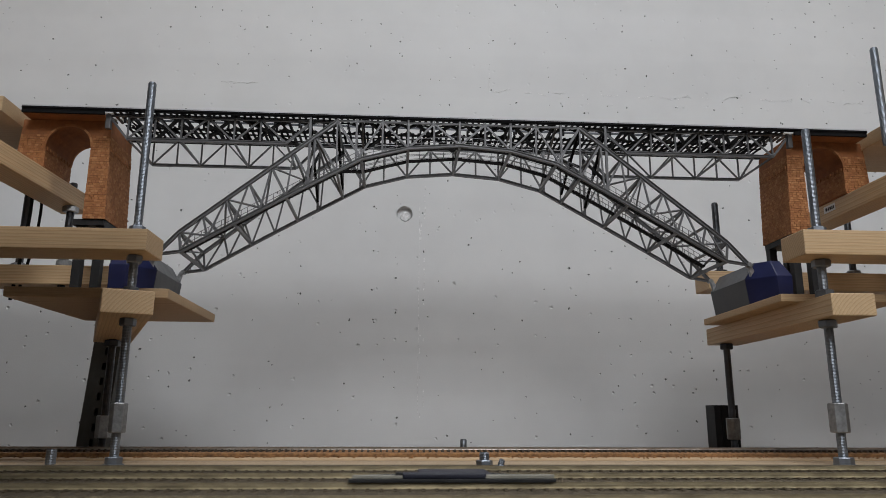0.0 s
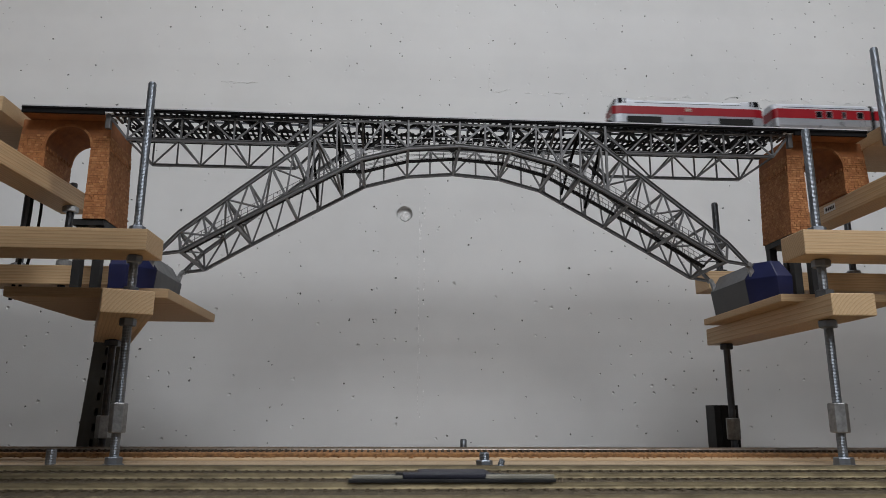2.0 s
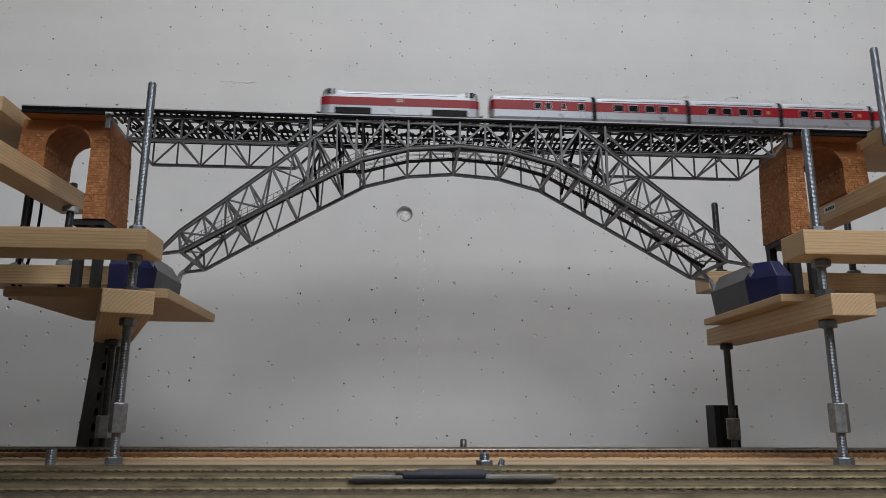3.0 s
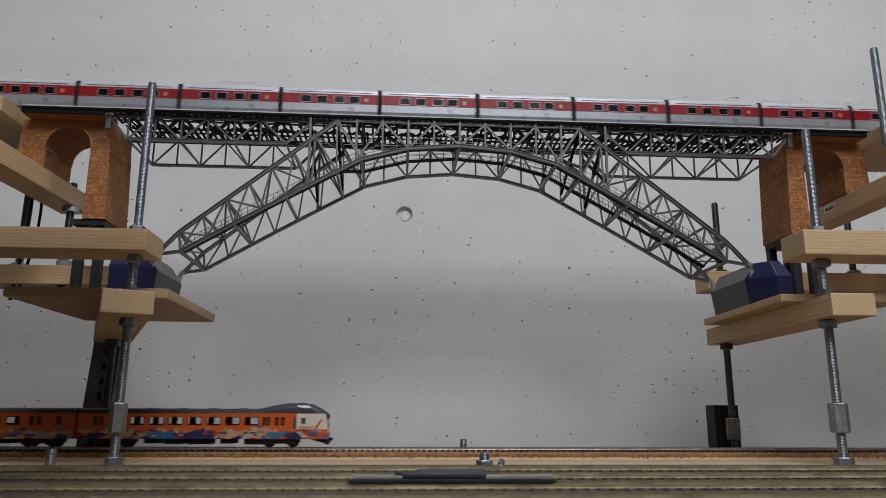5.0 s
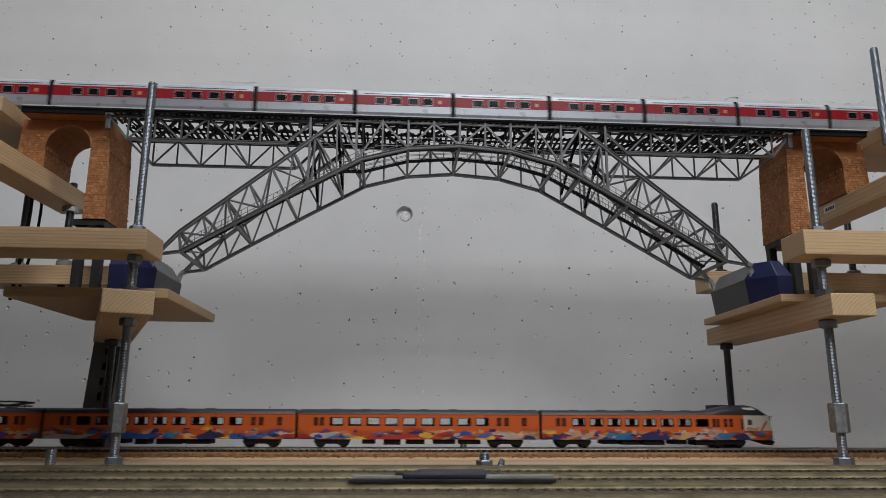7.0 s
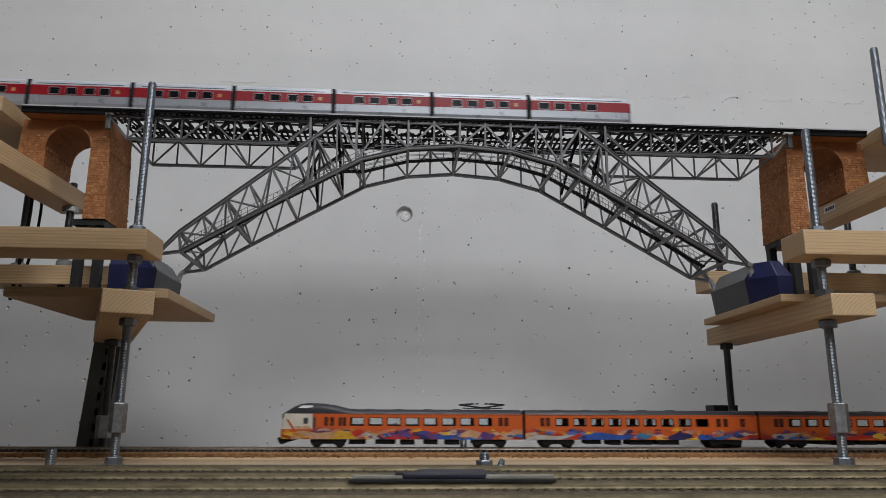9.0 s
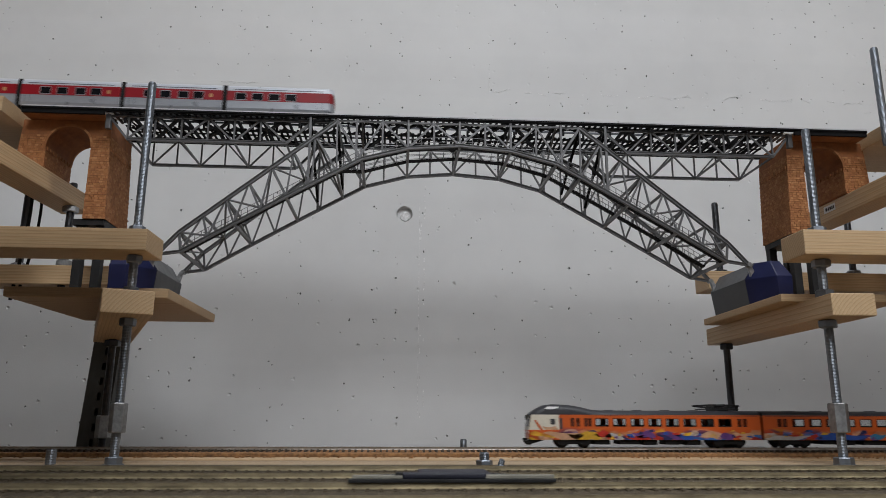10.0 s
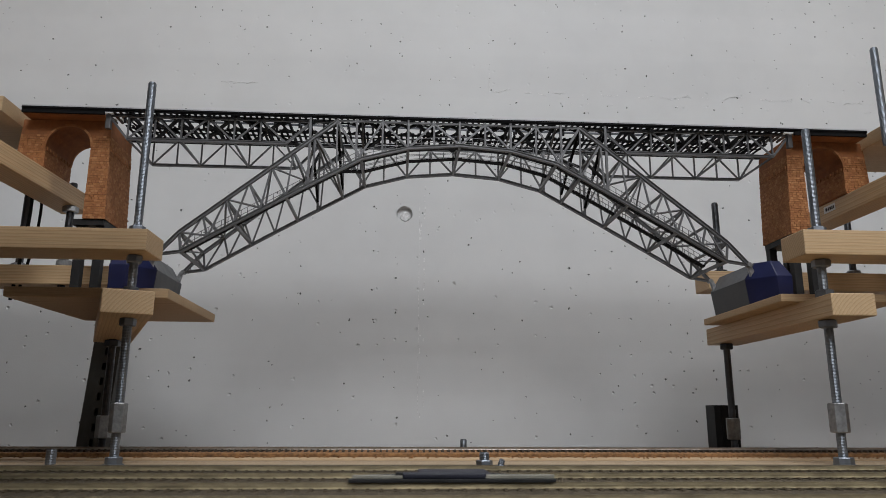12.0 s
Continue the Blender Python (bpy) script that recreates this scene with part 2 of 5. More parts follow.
# ---- building helpers ----
class Solid:
    """Collects vertices and faces of one mesh."""

    def __init__(self):
        self.v, self.f = [], []

    def add(self, verts, faces):
        k = len(self.v)
        self.v += [tuple(p) for p in verts]
        self.f += [tuple(i + k for i in q) for q in faces]
        return self

    def box(self, x0, x1, y0, y1, z0, z1, m=None):
        vs = [Vector((x, y, z)) for z in (z0, z1) for y in (y0, y1) for x in (x0, x1)]
        if m:
            vs = [m @ p for p in vs]
        return self.add(vs, ((0, 2, 3, 1), (4, 5, 7, 6), (0, 1, 5, 4), (2, 6, 7, 3), (0, 4, 6, 2), (1, 3, 7, 5)))

    def prism(self, poly, axis, a, b):
        """A polygon (two coordinates a point) drawn out along an axis from a to b."""
        def at(p, t):
            return {"x": (t, p[0], p[1]), "y": (p[0], t, p[1]), "z": (p[0], p[1], t)}[axis]
        n = len(poly)
        vs = [at(p, a) for p in poly] + [at(p, b) for p in poly]
        return self.add(vs, [tuple(range(n)), tuple(range(2 * n - 1, n - 1, -1))] + [(i, i + n, (i + 1) % n + n, (i + 1) % n) for i in range(n)])

    def lathe(self, profile, n=16, m=None, caps=True):
        """(radius, height) pairs turned round z."""
        vs = [Vector((r * math.cos(2 * math.pi * i / n), r * math.sin(2 * math.pi * i / n), z)) for r, z in profile for i in range(n)]
        if m:
            vs = [m @ p for p in vs]
        fs = [(k * n + i, k * n + (i + 1) % n, (k + 1) * n + (i + 1) % n, (k + 1) * n + i) for k in range(len(profile) - 1) for i in range(n)]
        if caps:
            fs += [tuple(range(n - 1, -1, -1)), tuple((len(profile) - 1) * n + i for i in range(n))]
        return self.add(vs, fs)

    def rod(self, p, q, r, n=8):
        p, q = Vector(p), Vector(q)
        m = Matrix.Translation(p) @ (q - p).to_track_quat("Z", "Y").to_matrix().to_4x4()
        return self.lathe(((r, 0), (r, (q - p).length)), n, m)

    def bar(self, p, q, w, d, up=(0, 1, 0)):
        """A square bar from p to q: w across, d along the hint up."""
        p, q = Vector(p), Vector(q)
        x = (q - p).normalized()
        y = Vector(up) - x * x.dot(Vector(up))
        y.normalize()
        z = x.cross(y)
        m = Matrix.Translation(p) @ Matrix((x, y, z)).transposed().to_4x4()
        return self.box(0, (q - p).length, -d / 2, d / 2, -w / 2, w / 2, m)

    def mesh(self, name, material, smooth=False, bevel=0.0):
        me = bpy.data.meshes.new(name)
        me.from_pydata(self.v, [], self.f)
        bm = bmesh.new()
        bm.from_mesh(me)
        bmesh.ops.recalc_face_normals(bm, faces=bm.faces)
        if bevel:
            bmesh.ops.bevel(bm, geom=bm.edges[:], offset=bevel, segments=2, profile=0.6, affect="EDGES", clamp_overlap=True)
        bm.to_mesh(me)
        bm.free()
        me.materials.append(material)
        if smooth:
            me.polygons.foreach_set("use_smooth", [True] * len(me.polygons))
            me.set_sharp_from_angle(angle=radians(35))
        return me


def part(name, solid, material, parent=None, label="", smooth=False, bevel=0.0, m=None):
    """Links one mesh object, under a thing or a part when a parent is given."""
    ob = new(name, solid.mesh(name, material, smooth, bevel) if isinstance(solid, Solid) else solid)
    if parent:
        ob.parent = parent
    if m:
        ob.matrix_basis = m
    return tagged(ob, label) if label else ob


def thing(name, m, label, category, group="", kind=""):
    ob = new(name)
    ob.empty_display_size = 0.01
    ob.matrix_basis = m
    return tagged(ob, label, category, group, kind)


# ---- room ----
ROOM = dict(x0=-4.6, x1=4.6, y0=-2.6, y1=1.20, z0=-0.85)
POUR = 0.6250
TIE = Vector((0.0104, 1.20, 0.3902))
R_TIE = 0.0142


def concrete_wall():
    """Cast wall round one recessed tie hole, with a raised seam and a ragged pour line."""
    s = Solid()
    h, n = 0.05, 32
    x0, x1, z0, z1, y = ROOM["x0"], ROOM["x1"], ROOM["z0"], CEILING, ROOM["y1"]
    cx, cz = TIE.x, TIE.z
    for a, b, c, d in ((x0, cx - h, z0, z1), (cx + h, x1, z0, z1), (cx - h, cx + h, z0, cz - h), (cx - h, cx + h, cz + h, z1)):
        s.add([(a, y, c), (b, y, c), (b, y, d), (a, y, d)], [(0, 1, 2, 3)])
    sq, ci, deep = [], [], []
    for i in range(n):
        a = 2 * math.pi * i / n
        c, d = math.cos(a), math.sin(a)
        k = h / max(abs(c), abs(d))
        sq.append((cx + c * k, y, cz + d * k))
        ci.append((cx + c * R_TIE, y, cz + d * R_TIE))
        deep.append((cx + c * R_TIE * 0.86, y + 0.009, cz + d * R_TIE * 0.86))
    s.add(sq + ci + deep, [(i, (i + 1) % n, n + (i + 1) % n, n + i) for i in range(n)]
          + [(n + i, n + (i + 1) % n, 2 * n + (i + 1) % n, 2 * n + i) for i in range(n)] + [tuple(range(2 * n, 3 * n))])
    plug = Solid().lathe(((R_TIE * 0.62, 0), (R_TIE * 0.60, 0.0035), (R_TIE * 0.50, 0.0042)), 28, pose(cx + 0.0012, y + 0.0088, cz - 0.0022, 90, 0, 0))
    s.add([(x0, y + 0.2, z0), (x1, y + 0.2, z0), (x1, y + 0.2, z1), (x0, y + 0.2, z1)], [(3, 2, 1, 0)])
    wall = part("wall_north", s, WALL)
    tagged(wall, "light grey painted cast concrete wall with air holes", "wall", kind="structure")
    part("tie_plug", plug, RESIDUE, wall, smooth=True)
    rng = random.Random(5)
    seam = Solid()
    z = 0.045
    while z < 0.44:
        ln = rng.uniform(0.002, 0.012)
        if rng.random() < 0.8:
            xx = 0.0455 + rng.choice((0.0, 0.0, -0.006)) + rng.uniform(-0.0008, 0.0008)
            seam.box(xx - 0.0009, xx + 0.0009, y - 0.0012, y + 0.001, z, z + ln)
        z += ln + rng.uniform(0.001, 0.012)
    seam.box(0.0362, 0.0370, y - 0.0006, y + 0.001, 0.05, 0.41)
    part("seam", seam, RESIDUE, wall)
    ragged = Solid()
    x, drift = 0.160, 0.0
    while x < 0.92:
        ln = rng.uniform(0.0015, 0.006)
        drift = 0.8 * drift + rng.uniform(-0.0022, 0.0022)
        zz = POUR + 0.003 * (x - 0.160) + 0.005 * noise.noise((x * 18, 0, 0))
        if noise.noise((x * 30, 4, 0)) > 0.0:
            ragged.bar((x, y, zz + drift), (x + ln, y, zz + drift + rng.uniform(-0.0025, 0.0025)), rng.uniform(0.0004, 0.0011), rng.uniform(0.0008, 0.0018))
        if rng.random() < 0.12:
            ragged.bar((x, y, zz - 0.02), (x + ln * 0.7, y, zz - 0.018), 0.0008, 0.003)
        x += ln * rng.uniform(0.8, 1.2)
    ragged.box(0.1605, 0.1613, y - 0.0012, y + 0.001, POUR, POUR + 0.05)
    for i in range(9):
        xx = -0.32 + i * 0.007
        ragged.bar((xx, y, POUR + 0.002 + rng.uniform(-0.003, 0.003)), (xx + 0.008, y, POUR + 0.002 + rng.uniform(-0.003, 0.003)), 0.0008, 0.0016)
    part("pour_line", ragged, RESIDUE, wall)
    return wall


def shell():
    x0, x1, y0, y1, z0 = (ROOM[k] for k in ("x0", "x1", "y0", "y1", "z0"))
    for name, b in (("wall_west", (x0 - 0.15, x0, y0, y1, z0, CEILING)), ("wall_east", (x1, x1 + 0.15, y0, y1, z0, CEILING)),
                    ("wall_south", (x0, x1, y0 - 0.15, y0, z0, CEILING))):
        tagged(part(name, Solid().box(*b), DIM_WALL), "plain raw concrete basement wall", "wall", kind="structure")
    tagged(part("floor", Solid().box(x0, x1, y0, y1, z0 - 0.1, z0), FLOOR), "grey screed basement floor", "floor", kind="structure")
    tagged(part("ceiling", Solid().box(x0, x1, y0, y1, CEILING, CEILING + 0.1), SOFFIT), "plain grey concrete basement ceiling", "ceiling", kind="structure")
    for lx, ly, long, wide, _ in LAMPS:
        t = thing("ceiling_light", pose(lx, ly, CEILING - 0.04), "flat white ceiling light with pale diffuser", "lamp", "ceiling lights")
        f = Solid()
        p, q = long / 2, wide / 2
        for b in ((-p - 0.02, p + 0.02, -q - 0.02, -q), (-p - 0.02, p + 0.02, q, q + 0.02), (-p - 0.02, -p, -q, q), (p, p + 0.02, -q, q)):
            f.box(*b, 0.0, 0.04)
        part("frame", f, WHITE, t)
        part("diffuser", Solid().box(-p, p, -q, q, 0.01, 0.038), DIFFUSER, t)


concrete_wall()
shell()


def loft(sections, closed=True):
    """Skin over cross-sections: lists of points with equal counts, capped at both ends."""
    s = Solid()
    n = len(sections[0])
    vs = [p for sec in sections for p in sec]
    fs = [(k * n + i, k * n + (i + 1) % n, (k + 1) * n + (i + 1) % n, (k + 1) * n + i) for k in range(len(sections) - 1) for i in range(n)]
    fs += [tuple(range(n)), tuple(range((len(sections) - 1) * n, len(sections) * n))[::-1]]
    return s.add(vs, fs)


# ---- base: boards and tracks ----
def sleepers_mesh(name, material):
    s = Solid()
    s.box(-0.0012, 0.0012, -0.0145, 0.0145, 0, 0.0022)
    for y in (-0.0085, 0.0085):
        s.box(-0.0011, 0.0011, y - 0.0022, y + 0.0022, 0.0022, 0.0031)
    return s.mesh(name, material)


SLEEPER_MESH, DUSTY_MESH = sleepers_mesh("sleeper", SLEEPER), sleepers_mesh("dusty_sleeper", SLEEPER_BROWN)


def rail_profile(y, z):
    return [(y - 0.0011, z), (y + 0.0011, z), (y + 0.0011, z + 0.0004), (y + 0.0003, z + 0.0007), (y + 0.0003, z + 0.0017), (y + 0.00045, z + 0.0024),
            (y - 0.00045, z + 0.0024), (y - 0.0003, z + 0.0017), (y - 0.0003, z + 0.0007), (y - 0.0011, z + 0.0004)]


def track(y, z, x0, x1, label, near, pitch=0.0085, m=None, rails=None):
    """Two rails on plastic sleepers; the sleepers of the stretch near[0]..near[1] are parts."""
    t = thing("railway_track", m or pose(0, y, z), label, "track", "model railway tracks")
    for gy in (-0.0085, 0.0085):
        part("rail", Solid().prism(rail_profile(gy, 0.0026), "x", x0, x1), rails or RAIL, t)
    rest = Solid()
    k = 0
    x = x0 + pitch / 2
    while x < x1:
        if near[0] < x < near[1] and k < 290:
            part("sleeper", DUSTY_MESH if rails else SLEEPER_MESH, None, t, m=pose(x, 0, 0.0))
            k += 1
        else:
            rest.box(x - 0.0012, x + 0.0012, -0.0145, 0.0145, 0, 0.0022)
        x += pitch
    if rest.v:
        tagged(part("sleepers_beyond", rest, SLEEPER_BROWN if rails else SLEEPER, t), kind="stuff")
    return t


def wood(name, label, length, wy, wz, m, material=None, category="beam", group="timber supports", bevel=0.0012):
    """A planed board: its length runs along its own x."""
    ob = part(name, Solid().box(0, length, -wy / 2, wy / 2, 0, wz), material or PINE, bevel=bevel, m=m)
    return tagged(ob, label, category, group)


def base():
    top = Solid().box(-4.5, 4.5, -0.35, 1.196, -0.02, -0.0005)
    tagged(part("baseboard", top, TABLE), "brown wooden layout baseboard, worn and dusty", "board", kind="structure")
    rng = random.Random(8)
    for y, w, th in ((0.7245, 0.026, 0.0013), (0.7515, 0.026, 0.0016), (0.7790, 0.027, 0.0014), (0.8060, 0.025, 0.0016)):
        cut = 0.441 + rng.uniform(-0.004, 0.004)
        for x0, x1 in ((-1.9, -0.62 + rng.uniform(-0.1, 0.1)), (None, cut), (cut + 0.002, 2.0)):
            if x0 is None:
                x0 = last + 0.0015
            wood("plank", "sawn grey-brown pine strip lying on the baseboard", x1 - x0, w, th, pose(x0, y, 0), PINE_GREY, "plank", "planks on the baseboard", 0.0004)
            last = x1
    wood("lath", "thin pale pine lath beside the cork trackbed", 1.5, 0.044, 0.0026, pose(-0.7, 0.842, 0), PINE, "lath", "planks on the baseboard", 0.0005)
    tagged(part("cork_strip", Solid().box(-4.4, 4.4, 0.868, 0.946, 0, 0.0066), CORK, bevel=0.0012), "brown cork trackbed strip under the rear track", "trackbed")
    rng = random.Random(3)
    crumbs = Solid()
    for i in range(700):
        x, y = rng.uniform(-0.6, 0.8), 0.868 - rng.random() ** 2 * 0.03
        r = rng.uniform(0.0004, 0.0019)
        a = Matrix.Translation((x, y, 0.0026 + r * 0.4)) @ Euler((rng.random() * 3, rng.random() * 3, rng.random() * 3)).to_matrix().to_4x4()
        crumbs.box(-r, r, -r * 0.6, r * 0.6, -r * 0.4, r * 0.4, a)
    tagged(part("cork_crumbs", crumbs, CORK), "loose brown cork crumbs beside the trackbed", "crumbs", kind="stuff")
    track(0.907, 0.0066, -4.4, 4.4, "grey rails on dark sleepers along a cork bed", (-0.62, 0.86), 0.0075)
    tagged(part("ballast_strip", Solid().box(-4.4, 4.4, 0.30, 0.69, 0, 0.0056), BALLAST), "grey-brown ballast bed under the front tracks", "trackbed", kind="stuff")
    for y in (0.618, 0.545, 0.470, 0.395):
        track(y, 0.004, -2.4, 2.4, "tarnished rails on dark plastic sleepers", (-0.55, 0.65), 0.0085, rails=TARNISH)


# ---- threaded rods ----
def thread(z0, z1, r=0.0048, pitch=0.0015):
    prof, z = [], z0
    while z + pitch < z1:
        prof += [(r - 0.00024, z), (r, z + pitch * 0.5)]
        z += pitch
    prof += [(r - 0.0008, z), (r - 0.0008, z1)]
    return prof


def hexagon(s, z0, z1, af=0.0170, turn=0.0):
    r = af / math.sqrt(3)
    c = 0.0009
    return s.lathe(((r * 0.90, z0), (r, z0 + c), (r, z1 - c), (r * 0.90, z1)), 6, pose(0, 0, 0, 0, 0, turn))


def threaded_rod(x, y, z0, z1, nuts=(), coupling=None, washers=(), label="zinc-plated threaded rod with hexagon nuts", turn=0.0, metal=None, scale=1.0, af=0.017, nut_metal=None):
    t = thing("threaded_rod", pose(x, y, z0), label, "threaded rod", "threaded rods")
    part("shaft", Solid().lathe(thread(0, z1 - z0, 0.0048 * scale), 14), metal or ZINC, t)
    for k, z in enumerate(nuts):
        part("nut", hexagon(Solid(), z - z0, z - z0 + 0.008, af * scale, turn + 17 * k), nut_metal or metal or ZINC, t)
    for z in washers:
        part("washer", Solid().lathe(((0.0105 * scale, z - z0), (0.0105 * scale, z - z0 + 0.0018)), 20), ZINC, t)
    if coupling:
        part("coupling_nut", hexagon(Solid(), coupling[0] - z0, coupling[1] - z0, af * scale, turn + 8), ZINC_DULL, t, "long dull coupling nut")
    return t


def supports():
    # lower cross beams, plates, upper beams
    a = Vector((-0.258, 0.70, 0.144))
    b = Vector((-0.386, 1.005, 0.144))
    ang = math.degrees(math.atan2(b.y - a.y, b.x - a.x))
    wood("cross_beam", "planed pine batten lying crosswise on nuts", (b - a).length, 0.047, 0.0235, pose(a.x, a.y, a.z, 0, 0, ang))
    wood("cross_beam", "planed pine batten lying crosswise on nuts", 0.33, 0.0465, 0.0235, pose(0.4690, 0.70, 0.1515, 0, 0, 88.0))
    wood("plate", "pale plywood plate lying on a cross batten", 0.166, 0.200, 0.0105, pose(-0.4045, 0.8545, 0.1677), PLY, "plate", "plywood plates")
    wood("plate", "pale plywood plate lying on a cross batten", 0.14, 0.222, 0.0088, pose(0.4305, 0.873, 0.1752, 0, 0, -2.0), PLY, "plate", "plywood plates")
    wood("long_beam", "pale pine batten clamped between nuts", 0.55, 0.052, 0.0222, pose(-0.80, 0.736, 0.2088))
    wood("long_beam", "pale pine batten clamped between nuts", 0.50, 0.046, 0.0272, pose(0.4295, 0.733, 0.2178))
    wood("long_beam", "weathered pine batten behind the pier", 0.56, 0.046, 0.0245, pose(-0.90, 0.943, 0.2095))
    wood("long_beam", "weathered pine batten behind the pier", 0.50, 0.046, 0.0262, pose(0.4360, 0.985, 0.2239))
    # cross beams that carry the outer legs of the piers
    wood("arch_beam", "pale pine batten under the pier's outer leg", 0.62, 0.038, 0.0245, pose(-0.471, 0.35, 0.3140, 0, 0, 87.0), group="arch battens")
    wood("arch_beam", "pale pine batten with a small paper sticker", 0.60, 0.034, 0.0240, pose(0.596, 0.35, 0.3080, 0, 0, 90.0), group="arch battens")
    st = thing("sticker", pose(0.5789, 0.890, 0.3185), "small white sticker printed with tiny dark bars", "sticker")
    part("paper", Solid().box(-0.0004, 0, -0.0125, 0.0125, 0, 0.0095), PAPER, st)
    for p, w in ((-0.0105, 0.002), (-0.0075, 0.0028), (-0.0035, 0.003), (0.0008, 0.0026), (0.0045, 0.004)):
        part("print_bar", Solid().box(-0.0006, -0.0004, p, p + w, 0.0025, 0.0068), INK, st)
    # trackbeds that carry the line on beyond the piers
    wood("trackbed_board", "wide pine trackbed board at deck level, unseen reach added", 3.79, 0.33, 0.018, pose(0.6055, 0.765, 0.3910), PLY, "board", "trackbed boards")
    board = Solid()
    # first three slabs are unseen, added to keep light off the left foreground
    for x0, x1, y0, y1 in ((-4.4, -0.14, -0.20, 0.50), (-4.4, -0.44, 0.50, 0.66), (-4.4, -0.52, 0.66, 0.80), (-4.4, -0.4595, 0.80, 0.93)):
        board.box(x0, x1, y0, y1, 0, 0.018)
    tagged(part("trackbed_board", board, PLY, m=pose(0, 0, 0.3910)), "wide pine trackbed board at deck level, unseen reach added", "board", "trackbed boards")
    # threaded rods
    threaded_rod(-0.2690, 0.735, 0.0017, 0.4004, (0.0020, 0.1360, 0.1675, 0.2005, 0.2315), (0.0325, 0.0610), (0.0017,), turn=10, scale=0.92, af=0.0152)
    threaded_rod(0.4605, 0.735, 0.0017, 0.3689, (0.0020, 0.1430, 0.1755, 0.2090, 0.2455), (0.0345, 0.0642), (0.0017,), turn=33)
    threaded_rod(0.4718, 1.000, 0.0, 0.3611, (0.1432, 0.2505), (0.0187, 0.0478), label="dull threaded rod behind the bridge", metal=DARK_ZINC, turn=5)
    threaded_rod(-0.3660, 0.955, 0.0, 0.1672, (0.0010, 0.1350), (0.0202, 0.0480), label="dull threaded rod behind the bridge", metal=DARK_ZINC, turn=12)
    threaded_rod(-0.4280, 0.930, 0.2000, 0.3460, (0.2340, 0.3060), label="dark threaded rod behind the pier", metal=DARK_ZINC, nut_metal=ZINC_DULL, turn=8)
    threaded_rod(0.6650, 0.985, 0.2150, 0.3560, (0.2500,), label="dark threaded rod behind the pier", metal=DARK_ZINC, nut_metal=ZINC_DULL, turn=8)
    threaded_rod(-0.4965, 0.955, 0.2000, 0.392, (0.2340,), label="dark threaded rod behind the pier", metal=DARK_ZINC, nut_metal=ZINC_DULL, turn=20)
    threaded_rod(0.6050, 0.800, 0.3800, 0.512, (), label="bright threaded rod standing through the trackbed", turn=20)
    threaded_rod(-0.3277, 0.735, 0.003, 0.0175, (), label="short threaded rod stub in the plank")
    threaded_rod(0.0935, 1.0, -0.0005, 0.0188, (), label="short threaded rod stub behind the track", scale=0.95)
    threaded_rod(0.0853, 0.7000, 0.0010, 0.0165, (0.0014,), label="short threaded rod stub with a nut", turn=4, af=0.0138)
    bolt = thing("bolt", pose(0.0930, 0.6480, 0.004), "small bolt standing tilted beside the plank", "bolt")
    part("shank", Solid().lathe(thread(0, 0.0062, 0.0028, 0.0014), 12, pose(0, 0, 0.0034, 0, 22, 20)), ZINC, bolt)
    part("head", hexagon(Solid(), 0.0, 0.004, 0.008), ZINC, bolt)
    # cables by the far pier
    for k, (dx, r, bend) in enumerate(((0.012, 0.0022, 0.006), (0.019, 0.0018, 0.012))):
        cu = bpy.data.curves.new("cable", "CURVE")
        cu.dimensions, cu.bevel_depth, cu.bevel_resolution = "3D", r, 3
        sp = cu.splines.new("BEZIER")
        sp.bezier_points.add(2)
        for bp, p in zip(sp.bezier_points, ((-0.4965 + dx, 0.93, 0.40), (-0.4965 + dx + bend, 0.93, 0.305), (-0.4965 + dx - 0.004, 0.93, 0.19))):
            bp.co, bp.handle_left_type, bp.handle_right_type = p, "AUTO", "AUTO"
        cu.materials.append(RUBBER)
        tagged(new("cable", cu), "black cable hanging from the trackbed", "cable", "cables")


def slotted_angle(name, x0, x1, lean, z0, z1, y, label):
    """A dark steel angle with punched slots: the front leaf is built round the slots."""
    t = thing(name, pose(x0, y, z0), label, "steel angle")
    w, h, th = x1 - x0, z1 - z0, 0.002
    s = Solid()
    step = 0.021
    k = int(h / step)
    for i in range(k + 1):
        za, zb = i * step, min(h, (i + 1) * step)
        sh = Matrix.Shear("XY", 4, (lean / h, 0)) if lean else None
        if zb - za < 0.006:
            continue
        c0, c1 = w * 0.45, w * 0.58
        ya = 0.0
        for bx in ((0, c0, za, zb), (c1, w, za, zb), (c0, c1, za, za + 0.006), (c0, c1, zb - 0.005, zb)):
            s.box(bx[0], bx[1], ya, ya + th, bx[2], bx[3], sh)
    part("front_leaf", s, UPRIGHT, t)
    part("back_leaf", Solid().box(th, w - th, 0.033, 0.035, 0, h, Matrix.Shear("XY", 4, (lean / h, 0)) if lean else None), BLACK_STEEL, t)
    sh = Matrix.Shear("XY", 4, (lean / h, 0)) if lean else None
    part("side_leaf", Solid().box(0, th, th, 0.033, 0, h, sh), UPRIGHT, t)
    part("side_leaf", Solid().box(w - th, w, th, 0.033, 0, h, sh), UPRIGHT, t)
    return t


